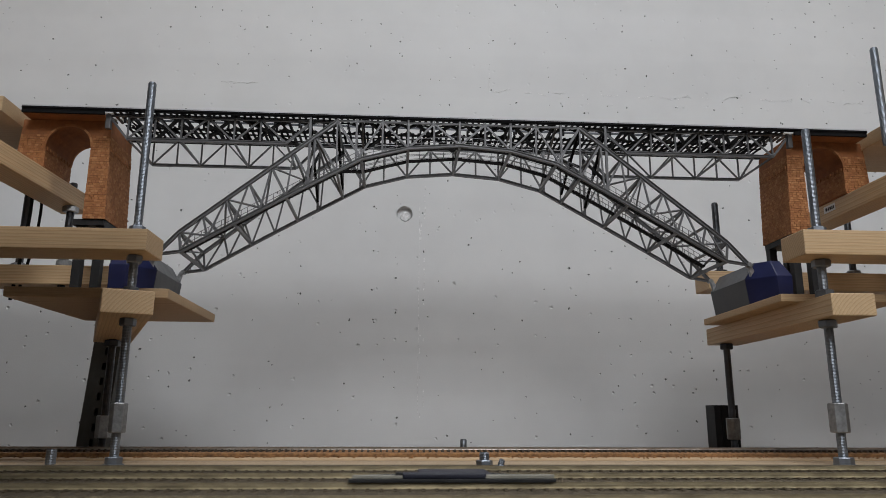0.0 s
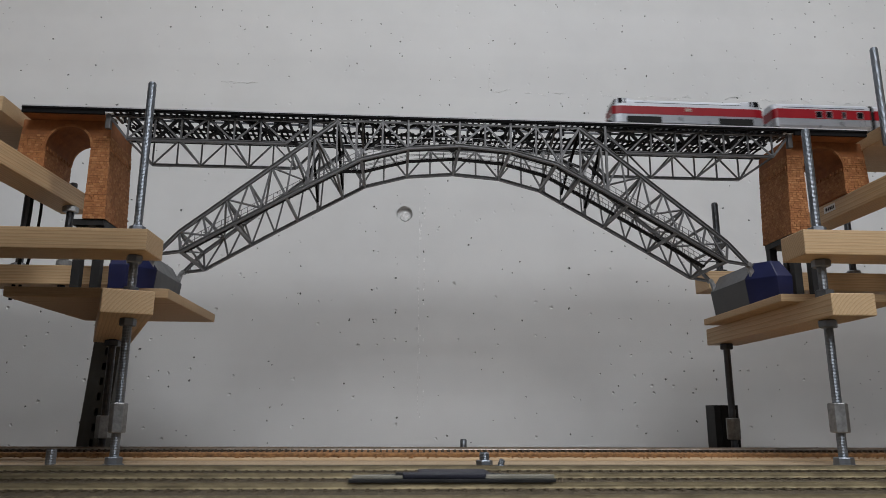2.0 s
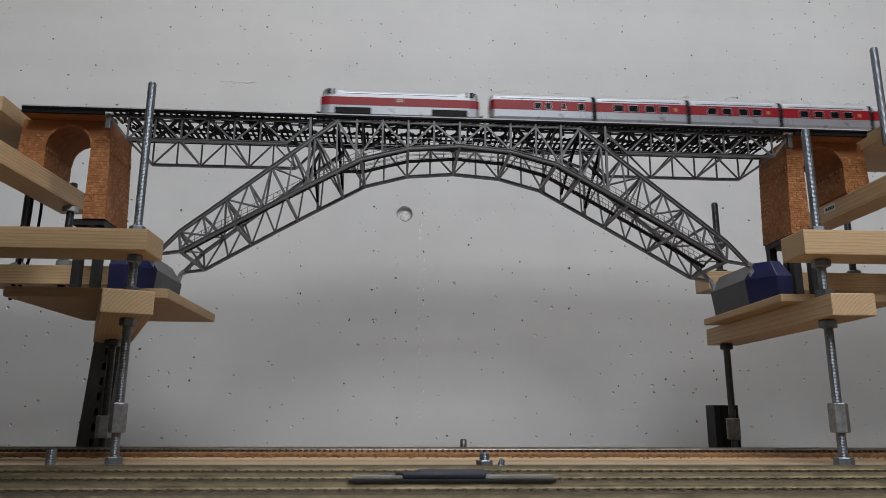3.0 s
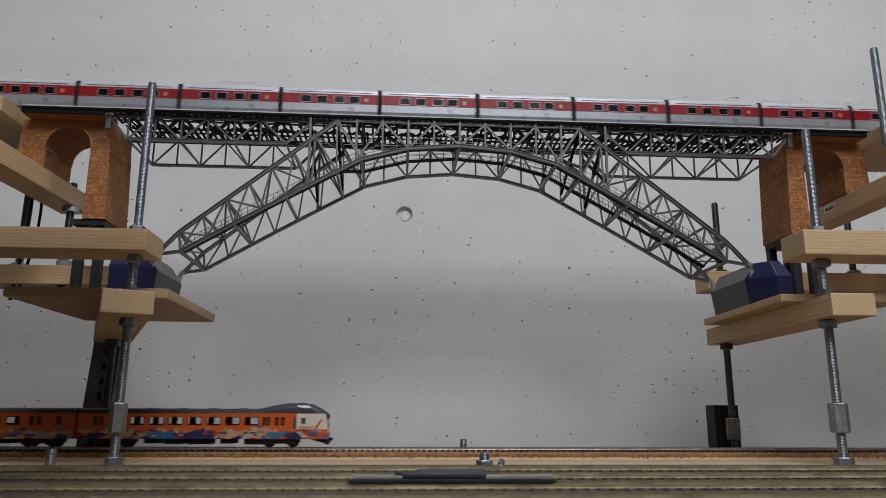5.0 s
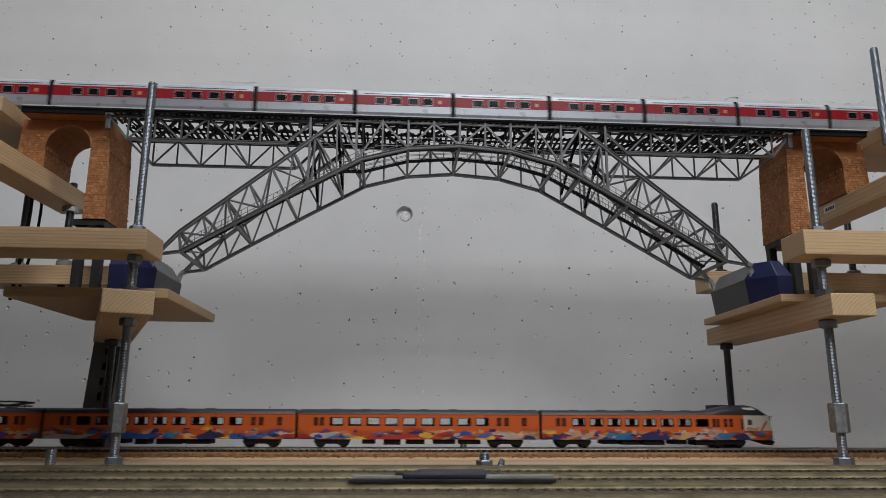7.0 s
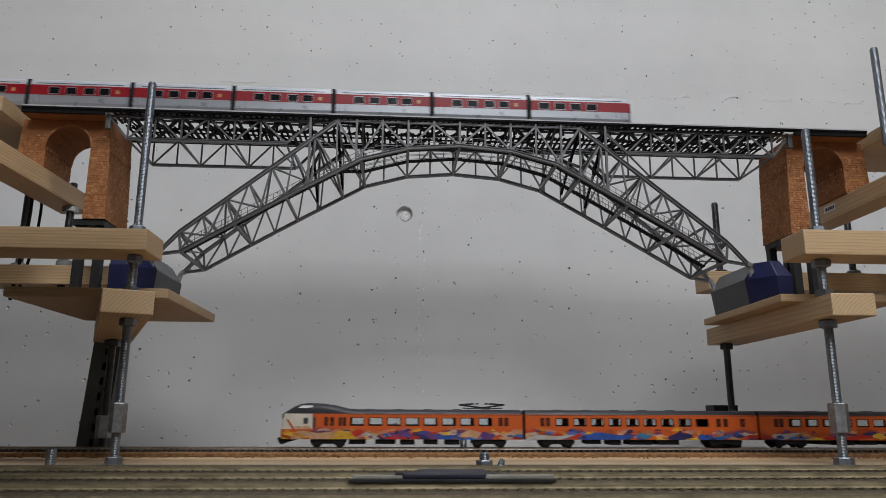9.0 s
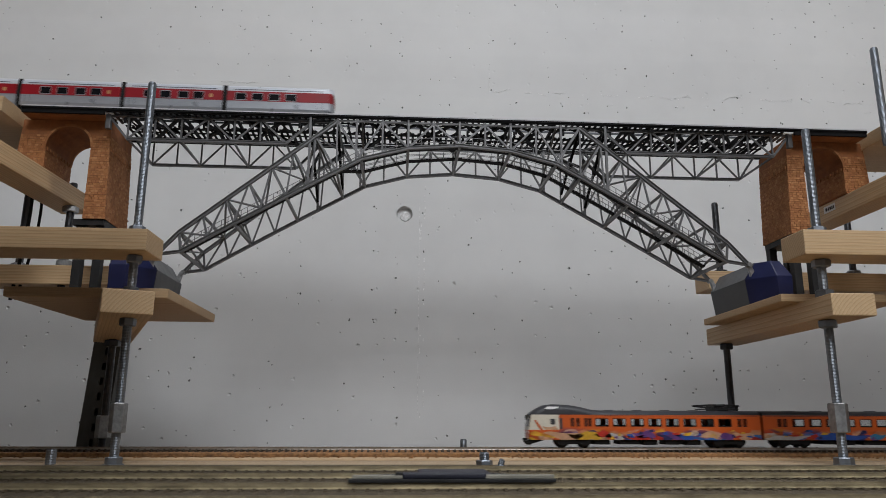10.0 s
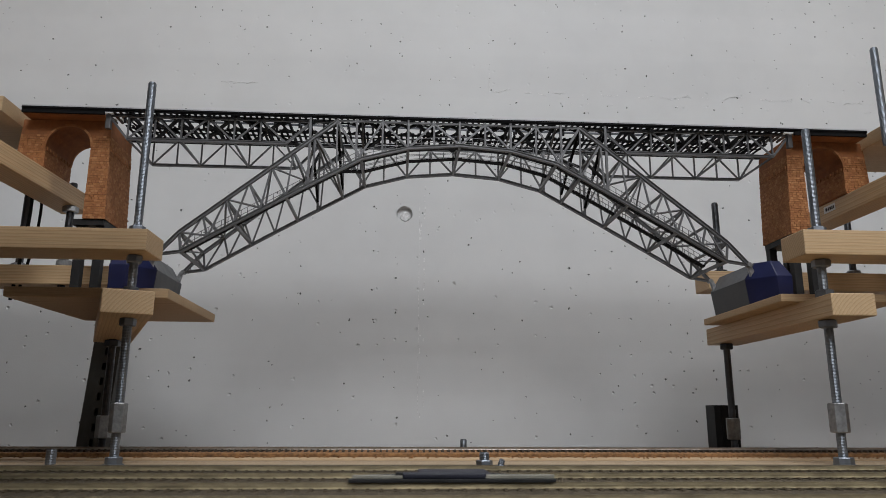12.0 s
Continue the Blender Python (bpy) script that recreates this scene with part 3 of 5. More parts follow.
def uprights():
    slotted_angle("shelf_upright", -0.4375, -0.4000, 0.0125, -0.0005, 0.20, 1.05, "dark slotted steel upright behind the rods")
    t = thing("steel_channel", pose(0.4690, 1.05, -0.0005), "short black steel channel standing by the wall", "steel channel")
    s = Solid()
    s.prism([(0, 0), (0.036, 0), (0.036, 0.03), (0.033, 0.03), (0.033, 0.003), (0.003, 0.003), (0.003, 0.03), (0, 0.03)], "z", 0, 0.0665)
    part("channel", s, BLACK_STEEL, t, bevel=0.0004)
    part("rib", Solid().box(0.010, 0.0118, -0.0015, 0, 0, 0.0665), BLACK_STEEL, t)


def hand_tool():
    """A flat tool across the front rails."""
    t = thing("flat_tool", pose(0.0375, 0.476, 0.0092), "flat tool with navy-blue grip and pale ends", "tool")
    part("base_strip", Solid().box(-0.0660, 0.0662, -0.004, 0.004, 0, 0.0022), BLACK_STEEL, t, bevel=0.0004)
    part("grip", Solid().box(-0.0318, 0.0213, -0.003, 0.008, 0.0023, 0.0058), TOOL_NAVY, t, bevel=0.0010)
    part("blade", Solid().box(-0.0635, -0.0318, -0.002, 0.004, 0.0023, 0.0044), PALE_STEEL, t, bevel=0.0004)
    part("blade", Solid().box(0.0213, 0.0655, -0.002, 0.004, 0.0023, 0.0046), PALE_STEEL, t, bevel=0.0004)
    part("screw", Solid().lathe(((0.003, 0), (0.003, 0.0012), (0.002, 0.0018)), 12, pose(-0.0338, 0.001, 0.0044)), BLACK_STEEL, t)
    part("back_plate", Solid().box(-0.0200, 0.0290, 0.028, 0.073, 0, 0.0030), TOOL_NAVY, t, bevel=0.0006)
    part("back_strip", Solid().prism([(-0.0630, 0.0015), (-0.0200, 0.0030), (0.0290, 0.0030), (0.0640, 0.0012), (0.0640, 0), (-0.0630, 0)], "y", 0.034, 0.0385), BLACK_STEEL, t, bevel=0.0003)


# ---- bridge ----
XC, YC, Z0 = 0.0739, 0.884, 0.2275
Z_LOW, Z_TOP, Z_DECK = 0.3747, 0.4010, 0.4092
BAY = 0.0635
HALF_RIB, HALF_TRUSS = 0.055, 0.0463


def unit_bar(material=STEEL_GREY):
    return Solid().box(0, 1, -0.5, 0.5, -0.5, 0.5).mesh("member", material)


def unit_channel():
    a, b = 0.5, 0.22
    poly = [(-a, -a), (a, -a), (a, -0.32), (b, -0.32), (b, 0.32), (a, 0.32), (a, a), (-a, a), (-a, 0.32), (-b, 0.32), (-b, -0.32), (-a, -0.32)]
    return Solid().prism(poly, "x", 0, 1).mesh("channel_member", STEEL_GREY)


BAR, DARK_BAR, CHANNEL = unit_bar(), unit_bar(DECK_BLACK), unit_channel()


def member(name, p, q, w, d, parent, mesh=None, hint=(0, 1, 0)):
    """A rolled steel member from p to q in its thing's space."""
    p, q = Vector(p), Vector(q)
    x = (q - p).normalized()
    y = Vector(hint) - x * x.dot(Vector(hint))
    if y.length < 1e-4:
        y = Vector((0, 0, 1)) - x * x.z
    y.normalize()
    z = x.cross(y)
    m = Matrix.Translation(p) @ Matrix((x, y, z)).transposed().to_4x4() @ Matrix.Diagonal(((q - p).length, d, w, 1))
    return part(name, mesh or BAR, None, parent, m=m)


def arch_nodes(s):
    """Upper and lower chord nodes of one half (s = -1 or 1) of a rib, from the crown outwards, as (x, z)."""
    up = [(s * (0.1510 + i * (0.3295 - 0.1510) / 7), 0.4020 - i * (0.4020 - 0.2575) / 7 - Z0) for i in range(8)]
    lo = [(s * (0.1205 + i * (0.3265 - 0.1205) / 7), 0.3540 - i * (0.3540 - 0.2345) / 7 + 0.0012 * math.sin(math.pi * i / 7) - Z0) for i in range(8)]
    return up, lo


def bridge():
    t = thing("arch_bridge", pose(XC, YC, Z0), "grey steel lattice arch railway bridge model", "bridge")
    top, low = Z_TOP - Z0, Z_LOW - Z0
    # deck: edge girders, stringers, planks under the rails
    rise = 0.0095
    for s in (-1, 1):
        y = s * 0.0555
        z0, z1 = (top + 0.0048, Z_DECK - Z0) if s < 0 else (top + 0.0085, top + 0.0125)
        fas = Solid().prism([(y - 0.0014, z0), (y + 0.0014, z0), (y + 0.0014, z1 - 0.002), (y + 0.0026, z1 - 0.002), (y + 0.0026, z1),
                             (y - 0.0026, z1), (y - 0.0026, z1 - 0.002), (y - 0.0014, z1 - 0.002)], "x", -0.526, 0.5265)
        part("edge_girder", fas, DECK_BLACK, t, "near-black deck edge girder")
        part("edge_strip", Solid().box(-0.526, 0.5265, y - 0.0030, y + 0.0030, z1, z1 + 0.0014), EDGE_GREY, t)
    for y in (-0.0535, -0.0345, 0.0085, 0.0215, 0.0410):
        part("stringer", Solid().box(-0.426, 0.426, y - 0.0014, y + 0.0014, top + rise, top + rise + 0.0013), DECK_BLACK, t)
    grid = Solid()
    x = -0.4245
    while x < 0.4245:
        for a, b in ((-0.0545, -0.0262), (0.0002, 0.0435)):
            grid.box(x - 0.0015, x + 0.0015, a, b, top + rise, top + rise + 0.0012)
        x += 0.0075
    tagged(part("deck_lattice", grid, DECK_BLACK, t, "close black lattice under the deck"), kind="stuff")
    # plates with rounded openings between the two lattices
    web = Solid()
    half, m = BAY / 4, 6
    x = -13 * BAY / 2 + half
    while x < 13 * BAY / 2:
        for z in (top + rise - 0.0012, top + rise):
            rim, hole = [], []
            for i in range(4 * m):
                a = 2 * math.pi * (i + 0.5) / (4 * m)
                c, d = math.cos(a), math.sin(a)
                k = 1 / max(abs(c), abs(d))
                rim.append((x + half * c * k, -0.0130 + 0.0170 * d * k, z))
                hole.append((x + half * 0.92 * c, -0.0130 + 0.0158 * d, z))
            web.add(rim + hole, [(i, (i + 1) % (4 * m), (i + 1) % (4 * m) + 4 * m, i + 4 * m) for i in range(4 * m)])
        k = len(web.v) - 16 * m
        web.f += [(k + 4 * m + i, k + 4 * m + (i + 1) % (4 * m), k + 12 * m + (i + 1) % (4 * m), k + 12 * m + i) for i in range(4 * m)]
        x += BAY / 2
    tagged(part("deck_web", web, DECK_BLACK, t, "black plates with rounded openings"), kind="stuff")
    for s in (-1, 1):
        part("deck_plate", Solid().box(min(s * 0.4320, s * 0.5262), max(s * 0.4320, s * 0.5262), -0.0530, 0.0360, top + 0.0006, top + 0.0044), MORTAR, t)
        part("edge_girder", Solid().box(min(s * 0.4300, s * 0.5262), max(s * 0.4300, s * 0.5262), -0.0568, -0.0536, top + 0.0008, top + 0.0046), DECK_BLACK, t)
    gy = (-HALF_TRUSS, HALF_TRUSS)
    # side spans: Warren trusses with posts
    e = 0.4038
    for s in (-1, 1):
        for y in gy:
            tp = top + (rise - 0.001 if y > 0 else 0.0040)
            inner = e - 6 * BAY / 2
            member("diagonal", (s * inner, y, low), (s * 0.1835, y, tp - 0.002), 0.0030, 0.0026, t, CHANNEL)
            member("bottom_chord", (s * e, y, low), (s * inner, y, low), 0.0034, 0.0040, t, CHANNEL)
            member("top_chord", (s * 0.428, y, tp - 0.001), (s * 0.150, y, tp - 0.001), 0.0018, 0.0030, t, CHANNEL)
            member("end_diagonal", (s * e, y, low), (s * 0.427, y, tp - 0.002), 0.0026, 0.0026, t)
            if y < 0:
                part("bearing", Solid().box(s * 0.4275 - 0.003, s * 0.4275 + 0.003, y - 0.003, y + 0.003, tp - 0.018, tp), STEEL_GREY, t, bevel=0.0004)
            k = 0
            while e - k * BAY / 2 > inner + 0.004:
                x = e - k * BAY / 2
                member("post", (s * x, y, low), (s * x, y, tp), 0.0019, 0.0020, t)
                nx = x - BAY / 2
                if nx > inner - 0.03:
                    a, b = ((x, low), (nx, tp)) if k % 2 == 0 else ((x, tp), (nx, low))
                    member("diagonal", (s * a[0], y, a[1]), (s * b[0], y, b[1]), 0.0020, 0.0018, t)
                k += 1
        for k in range(7):
            x = e - k * BAY / 2
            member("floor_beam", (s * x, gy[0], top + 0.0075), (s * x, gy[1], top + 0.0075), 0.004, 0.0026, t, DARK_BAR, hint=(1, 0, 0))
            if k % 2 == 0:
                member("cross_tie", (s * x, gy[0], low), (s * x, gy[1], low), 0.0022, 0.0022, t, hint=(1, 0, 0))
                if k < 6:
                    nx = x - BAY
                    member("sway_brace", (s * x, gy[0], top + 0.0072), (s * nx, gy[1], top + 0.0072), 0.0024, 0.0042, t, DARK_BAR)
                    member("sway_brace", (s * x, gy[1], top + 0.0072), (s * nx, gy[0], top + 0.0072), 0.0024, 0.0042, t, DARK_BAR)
    # arch ribs
    ribs = (-HALF_RIB, HALF_RIB)
    crown = [(-2 * BAY + 0.0065, 0.3540 - Z0), (-BAY, 0.3695 - Z0), (0, low), (BAY, 0.3695 - Z0), (2 * BAY - 0.0065, 0.3540 - Z0)]

    def low_at(x):
        for (xa, za), (xb, zb) in zip(crown, crown[1:]):
            if xa <= x <= xb:
                return za + (zb - za) * (x - xa) / (xb - xa)
        return crown[0][1] - (abs(x) - abs(crown[0][0])) * 0.58

    for y in ribs:
        tp = top + (rise - 0.001 if y > 0 else 0.0015)
        member("top_chord", (-0.151, y, tp), (0.151, y, tp - 0.0005), 0.0022, 0.0030, t, CHANNEL)
        for (xa, za), (xb, zb) in zip(crown, crown[1:]):
            member("arch_chord", (xa, y, za), (xb, y, zb), 0.0038, 0.0046, t, CHANNEL)
        for k in range(-4, 5):
            x = k * BAY / 2
            member("post", (x, y, low_at(x)), (x, y, tp + (0.0045 if y < 0 else 0.0)), 0.0022 if k % 2 else 0.0026, 0.0024, t)
            if k < 4:
                nx = x + BAY / 2
                a, b = ((x, low_at(x)), (nx, tp)) if k % 2 == 0 else ((x, tp), (nx, low_at(nx)))
                member("diagonal", (a[0], y, a[1]), (b[0], y, b[1]), 0.0022, 0.0020, t)
        for s in (-1, 1):
            up, lo = arch_nodes(s)
            foot = (s * 0.3535, 0.2305 - Z0)
            member("end_post", (s * 0.151, y, tp), (s * 2 * BAY * 0.949, y, lo[0][1]), 0.0028, 0.0026, t)
            for a, b in zip(up, up[1:]):
                member("arch_chord", (a[0], y, a[1]), (b[0], y, b[1]), 0.0042, 0.0050, t, CHANNEL)
            for a, b in zip(lo, lo[1:]):
                member("arch_chord", (a[0], y, a[1]), (b[0], y, b[1]), 0.0038, 0.0046, t, CHANNEL)
            member("arch_chord", (up[-1][0], y, up[-1][1]), (foot[0], y, foot[1]), 0.0040, 0.0046, t, CHANNEL)
            member("arch_chord", (lo[-1][0], y, lo[-1][1]), (foot[0], y, foot[1]), 0.0034, 0.0042, t, CHANNEL)
            pin = Solid()
            pin.lathe(((0.0028, -0.004), (0.0028, 0.004)), 12, pose(foot[0], y, foot[1], 90, 0, 0))
            part("pin", pin, ZINC_DULL, t, smooth=True)
            for i in range(8):
                member("strut", (up[i][0], y, up[i][1]), (lo[i][0], y, lo[i][1]), 0.0024, 0.0022, t)
                if i < 7:
                    member("diagonal", (up[i][0], y, up[i][1]), (lo[i + 1][0], y, lo[i + 1][1]), 0.0020, 0.0018, t)
            x = 0.1835
            zu = lo[0][1] - (x - abs(lo[0][0])) * (0.3540 - 0.2345) / (0.3265 - 0.1205)
            member("spandrel_post", (s * x, y, zu), (s * x, y, tp + (0.0045 if y < 0 else 0.0)), 0.0028, 0.0030, t)
    # cross frames and wind bracing between the ribs
    for k in range(-2, 3):
        x = k * BAY if abs(k) < 2 else k * BAY * 0.949
        member("cross_strut", (x, ribs[0], low_at(x)), (x, ribs[1], low_at(x)), 0.0042, 0.0030, t, hint=(1, 0, 0))
        member("portal_brace", (x, ribs[0], low_at(x)), (x, ribs[1], top), 0.0022, 0.0020, t, hint=(1, 0, 0))
        member("portal_brace", (x, ribs[1], low_at(x)), (x, ribs[0], top), 0.0022, 0.0020, t, hint=(1, 0, 0))
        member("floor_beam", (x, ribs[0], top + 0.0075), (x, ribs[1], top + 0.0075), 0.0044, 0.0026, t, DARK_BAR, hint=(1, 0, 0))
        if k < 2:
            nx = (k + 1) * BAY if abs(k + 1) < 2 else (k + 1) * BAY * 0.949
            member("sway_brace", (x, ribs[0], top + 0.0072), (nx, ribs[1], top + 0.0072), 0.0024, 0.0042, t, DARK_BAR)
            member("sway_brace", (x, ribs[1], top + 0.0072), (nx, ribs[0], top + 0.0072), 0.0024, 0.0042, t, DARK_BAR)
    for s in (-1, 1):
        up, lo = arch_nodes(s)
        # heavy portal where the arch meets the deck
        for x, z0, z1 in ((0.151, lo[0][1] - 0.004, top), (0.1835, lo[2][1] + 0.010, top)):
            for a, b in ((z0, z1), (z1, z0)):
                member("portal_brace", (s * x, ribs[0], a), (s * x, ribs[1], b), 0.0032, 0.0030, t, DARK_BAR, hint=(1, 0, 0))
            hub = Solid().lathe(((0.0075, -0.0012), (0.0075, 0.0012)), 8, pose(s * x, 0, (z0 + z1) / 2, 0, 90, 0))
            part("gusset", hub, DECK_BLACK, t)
        for i in range(8):
            member("cross_strut", (up[i][0], ribs[0], up[i][1]), (up[i][0], ribs[1], up[i][1]), 0.0026, 0.0026, t, hint=(1, 0, 0))
            if i % 2 == 1:
                member("cross_strut", (lo[i][0], ribs[0], lo[i][1]), (lo[i][0], ribs[1], lo[i][1]), 0.0040, 0.0028, t, hint=(1, 0, 0))
                member("portal_brace", (up[i][0], ribs[0], up[i][1]), (lo[i][0], ribs[1], lo[i][1]), 0.0020, 0.0020, t, hint=(1, 0, 0))
                member("portal_brace", (up[i][0], ribs[1], up[i][1]), (lo[i][0], ribs[0], lo[i][1]), 0.0020, 0.0020, t, hint=(1, 0, 0))
            if i < 7:
                a, b = (ribs[0], ribs[1]) if i % 2 else (ribs[1], ribs[0])
                member("sway_brace", (up[i][0], a, up[i][1]), (up[i + 1][0], b, up[i + 1][1]), 0.0020, 0.0018, t)
    # walkways with railings
    for y, lift in ((-0.047, 0.001), (0.010, 0.006)):
        left, right = [n for n in arch_nodes(-1)[1]][::-1], arch_nodes(1)[1]
        pts = left + crown[1:-1] + right if y < 0 else [(-0.152, crown[0][1])] + crown + right[1:]
        for (xa, za), (xb, zb) in zip(pts, pts[1:]):
            za, zb = za + lift - 0.001, zb + lift - 0.001
            w = part("walkway", Solid().bar((xa, y, za + 0.001), (xb, y, zb + 0.001), 0.0014, 0.014 if y < 0 else 0.009), DECK_BLACK, t)
            d = Vector((xb - xa, 0, zb - za))
            n = max(2, int(d.length / 0.0038))
            if abs(xa) < 0.119 or abs(xb) < 0.119:
                n = 0
            wide = 0.0072 if y < 0 else 0.0048
            treads = Solid()
            for i in range(n):
                f = (i + 0.5) / n
                c = Vector((xa, y, za + 0.001)) + d * f
                treads.box(c.x - 0.0011, c.x + 0.0011, y - wide, y + wide, c.z - 0.0011, c.z + 0.0009)
            if treads.v:
                tagged(part("treads", treads, DECK_BLACK, w), kind="stuff")
            for yy in ((y - 0.006, y + 0.006) if y > 0 else (y - 0.006,)):
                for h in (0.0065, 0.0125):
                    member("handrail", (xa, yy, za + h), (xb, yy, zb + h), 0.0006, 0.0006, t)
                for i in range(4):
                    c = Vector((xa, yy, za)) + d * (i / 4)
                    member("railing_post", c, c + Vector((0, 0, 0.0125)), 0.0007, 0.0007, t)
    return t


def abutment(s):
    """Faceted plastic footing on which one end of the arch rests."""
    base_z = 0.1784 if s < 0 else 0.1842
    t = thing("abutment_block", pose(XC + s * 0.357, YC, base_z), "faceted navy and charcoal plastic abutment block", "block", "abutment blocks")
    lip, ridge = 0.2155 - base_z, 0.2362 - base_z
    foot = ((0.0045, 0.062), (0.0045, -0.034), (0.026, -0.066), (0.043, -0.066), (0.043, 0.062))
    mid = ((0.0, 0.062), (0.0, -0.036), (0.024, -0.068), (0.043, -0.068), (0.043, 0.062))
    crest = ((0.0125, 0.058), (0.0125, -0.040), (0.024, -0.055), (0.036, -0.055), (0.036, 0.058))
    rings = [[(s * x, y, z) for x, y in ring] for ring, z in ((foot, 0), (mid, lip), (crest, ridge))]
    part("body", loft(rings), NAVY, t, bevel=0.0007)
    def plate(name, a, b, label):
        k = Vector((-s * 0.0006, 0, 0.0002))
        q = [Vector(a[0]), Vector(a[1]), Vector(b[1]), Vector(b[0])]
        part(name, Solid().add([v for v in q] + [v + k for v in q], [(0, 1, 2, 3), (7, 6, 5, 4)] + [(i, (i + 1) % 4, (i + 1) % 4 + 4, i + 4) for i in range(4)]), CHARCOAL, t, label)
    plate("front_plate", rings[0], rings[1], "charcoal front plate")
    plate("bearing_plate", rings[1], rings[2], "charcoal sloping bearing plate")
    for y in (-0.051, HALF_RIB):
        sh = Solid().prism([(-s * 0.0003, lip + 0.001), (s * 0.0045, lip + 0.0075), (s * 0.0005, lip + 0.0160), (-s * 0.0035, lip + 0.0140)], "y", y - 0.0022, y + 0.0022)
        part("shoe", sh, ZINC_DULL, t, "pale bearing shoe", bevel=0.0005)


def pier(s):
    """Brick pier with a round arch running through it, on four dark posts."""
    zb = 0.2770
    t = thing("brick_pier", pose(XC, YC, zb), "terracotta brick pier with a round arch", "pier", "brick piers")
    h = Z_TOP - zb
    y0, y1 = -0.035, 0.037
    xi, xo, ai, ao = 0.4245, 0.5380, 0.4500, 0.5035
    rad, cx, spring = (ao - ai) / 2, (ai + ao) / 2, 0.0905
    n = 14
    arc = [(cx - rad * math.cos(math.pi * i / n), spring + rad * math.sin(math.pi * i / n)) for i in range(n + 1)]
    batter = 0.0050
    zo = (0.3386 if s < 0 else 0.3321) - zb
    out = [(xi, 0), (ai - 0.001, 0)] + arc + [(ao + 0.001, zo), (xo, zo), (xo - batter, h), (xi + batter, h)]
    core = Solid()
    k = len(out)
    for y in (y0 + 0.0005, y1 - 0.0005):
        core.add([(s * x, y, z) for x, z in out], [])
    # front and back as strips between the opening and the outline
    def faces(o, flip):
        fs = []
        a0, a1 = 2, 2 + n
        fs.append((o + 0, o + 1, o + 2, o + k - 1))
        half = n // 2
        for i in range(half):
            fs.append((o + a0 + i, o + a0 + i + 1, o + k - 1))
        fs.append((o + a0 + half, o + k - 2, o + k - 1))
        for i in range(half, n):
            fs.append((o + a0 + i, o + a0 + i + 1, o + k - 2))
        fs.append((o + a1, o + a1 + 1, o + a1 + 2, o + k - 2))
        return fs
    core.f += faces(0, False) + faces(k, True)
    core.f += [(i, (i + 1) % k, (i + 1) % k + k, i + k) for i in range(k)]
    part("core", core, MORTAR, t)
    # brick courses, each brick a small proud block
    rng = random.Random(11 + s)
    ch, bl, gap = 0.0030, 0.0042, 0.00030
    courses = int(0.1065 / ch)
    front, flank = Solid(), Solid()
    for c in range(courses):
        z = c * ch
        zt = z + ch - gap
        sh = batter * z / h
        spans = []
        if z < spring:
            spans = [(xi + sh, ai - 0.0006), (ao + 0.0006, xo - sh)]
        else:
            d = rad ** 2 - (min(zt, spring + rad) - spring) ** 2
            w = math.sqrt(max(0, rad ** 2 - (z - spring) ** 2)) + 0.0022 if z < spring + rad + 0.001 else 0
            spans = [(xi + sh, cx - w), (cx + w, xo - sh)] if w > 0.0022 else [(xi + sh, xo - sh)]
        if z < zo:
            spans = spans[:1]
        for a, b in spans:
            x = a - (bl / 2 if c % 2 else 0)
            while x < b:
                p, q = max(a, x), min(b, x + bl - gap)
                if q - p > 0.0012:
                    o = rng.uniform(0.0001, 0.0008)
                    for yy in ((y0 - o, y0 + 0.001), (y1 - 0.001, y1 + o)):
                        front.box(min(s * p, s * q), max(s * p, s * q), *yy, z + rng.uniform(0, 0.0003), zt)
                x += bl + rng.uniform(-0.0009, 0.0009)
        y = y0 - (bl / 2 if c % 2 else 0)
        while y < y1:
            p, q = max(y0, y), min(y1, y + bl - gap)
            if q - p > 0.0012:
                o = rng.uniform(0.0001, 0.0007)
                for xx in ((xi + sh - o, xi + sh + 0.001), (xo - sh - 0.001, xo - sh + o))[:1 if z < zo else 2]:
                    flank.box(min(s * xx[0], s * xx[1]), max(s * xx[0], s * xx[1]), p, q, z, zt)
                if z < spring - 0.004:
                    for xx in ((ai - 0.001, ai + o * 0.6), (ao - o * 0.6, ao + 0.001))[:1 if z < zo else 2]:
                        flank.box(min(s * xx[0], s * xx[1]), max(s * xx[0], s * xx[1]), p, q, z, zt)
            y += bl
    tagged(part("face_bricks", front, BRICK, t), kind="stuff")
    tagged(part("flank_bricks", flank, BRICK, t), kind="stuff")
    # smooth arch ring, corner quoins and the row of corbels
    ring = Solid()
    for i in range(n):
        a, b = math.pi * i / n, math.pi * (i + 1) / n
        q = [(cx - r * math.cos(w), spring + r * math.sin(w)) for r, w in ((rad - 0.0004, a), (rad + 0.0022, a), (rad + 0.0022, b), (rad - 0.0004, b))]
        ring.prism([(s * x, z) for x, z in q], "y", y0 - 0.0009, y0 + 0.002)
        ring.prism([(s * x, z) for x, z in q], "y", y1 - 0.002, y1 + 0.0009)
    tagged(part("arch_ring", ring, BRICK, t), kind="stuff")
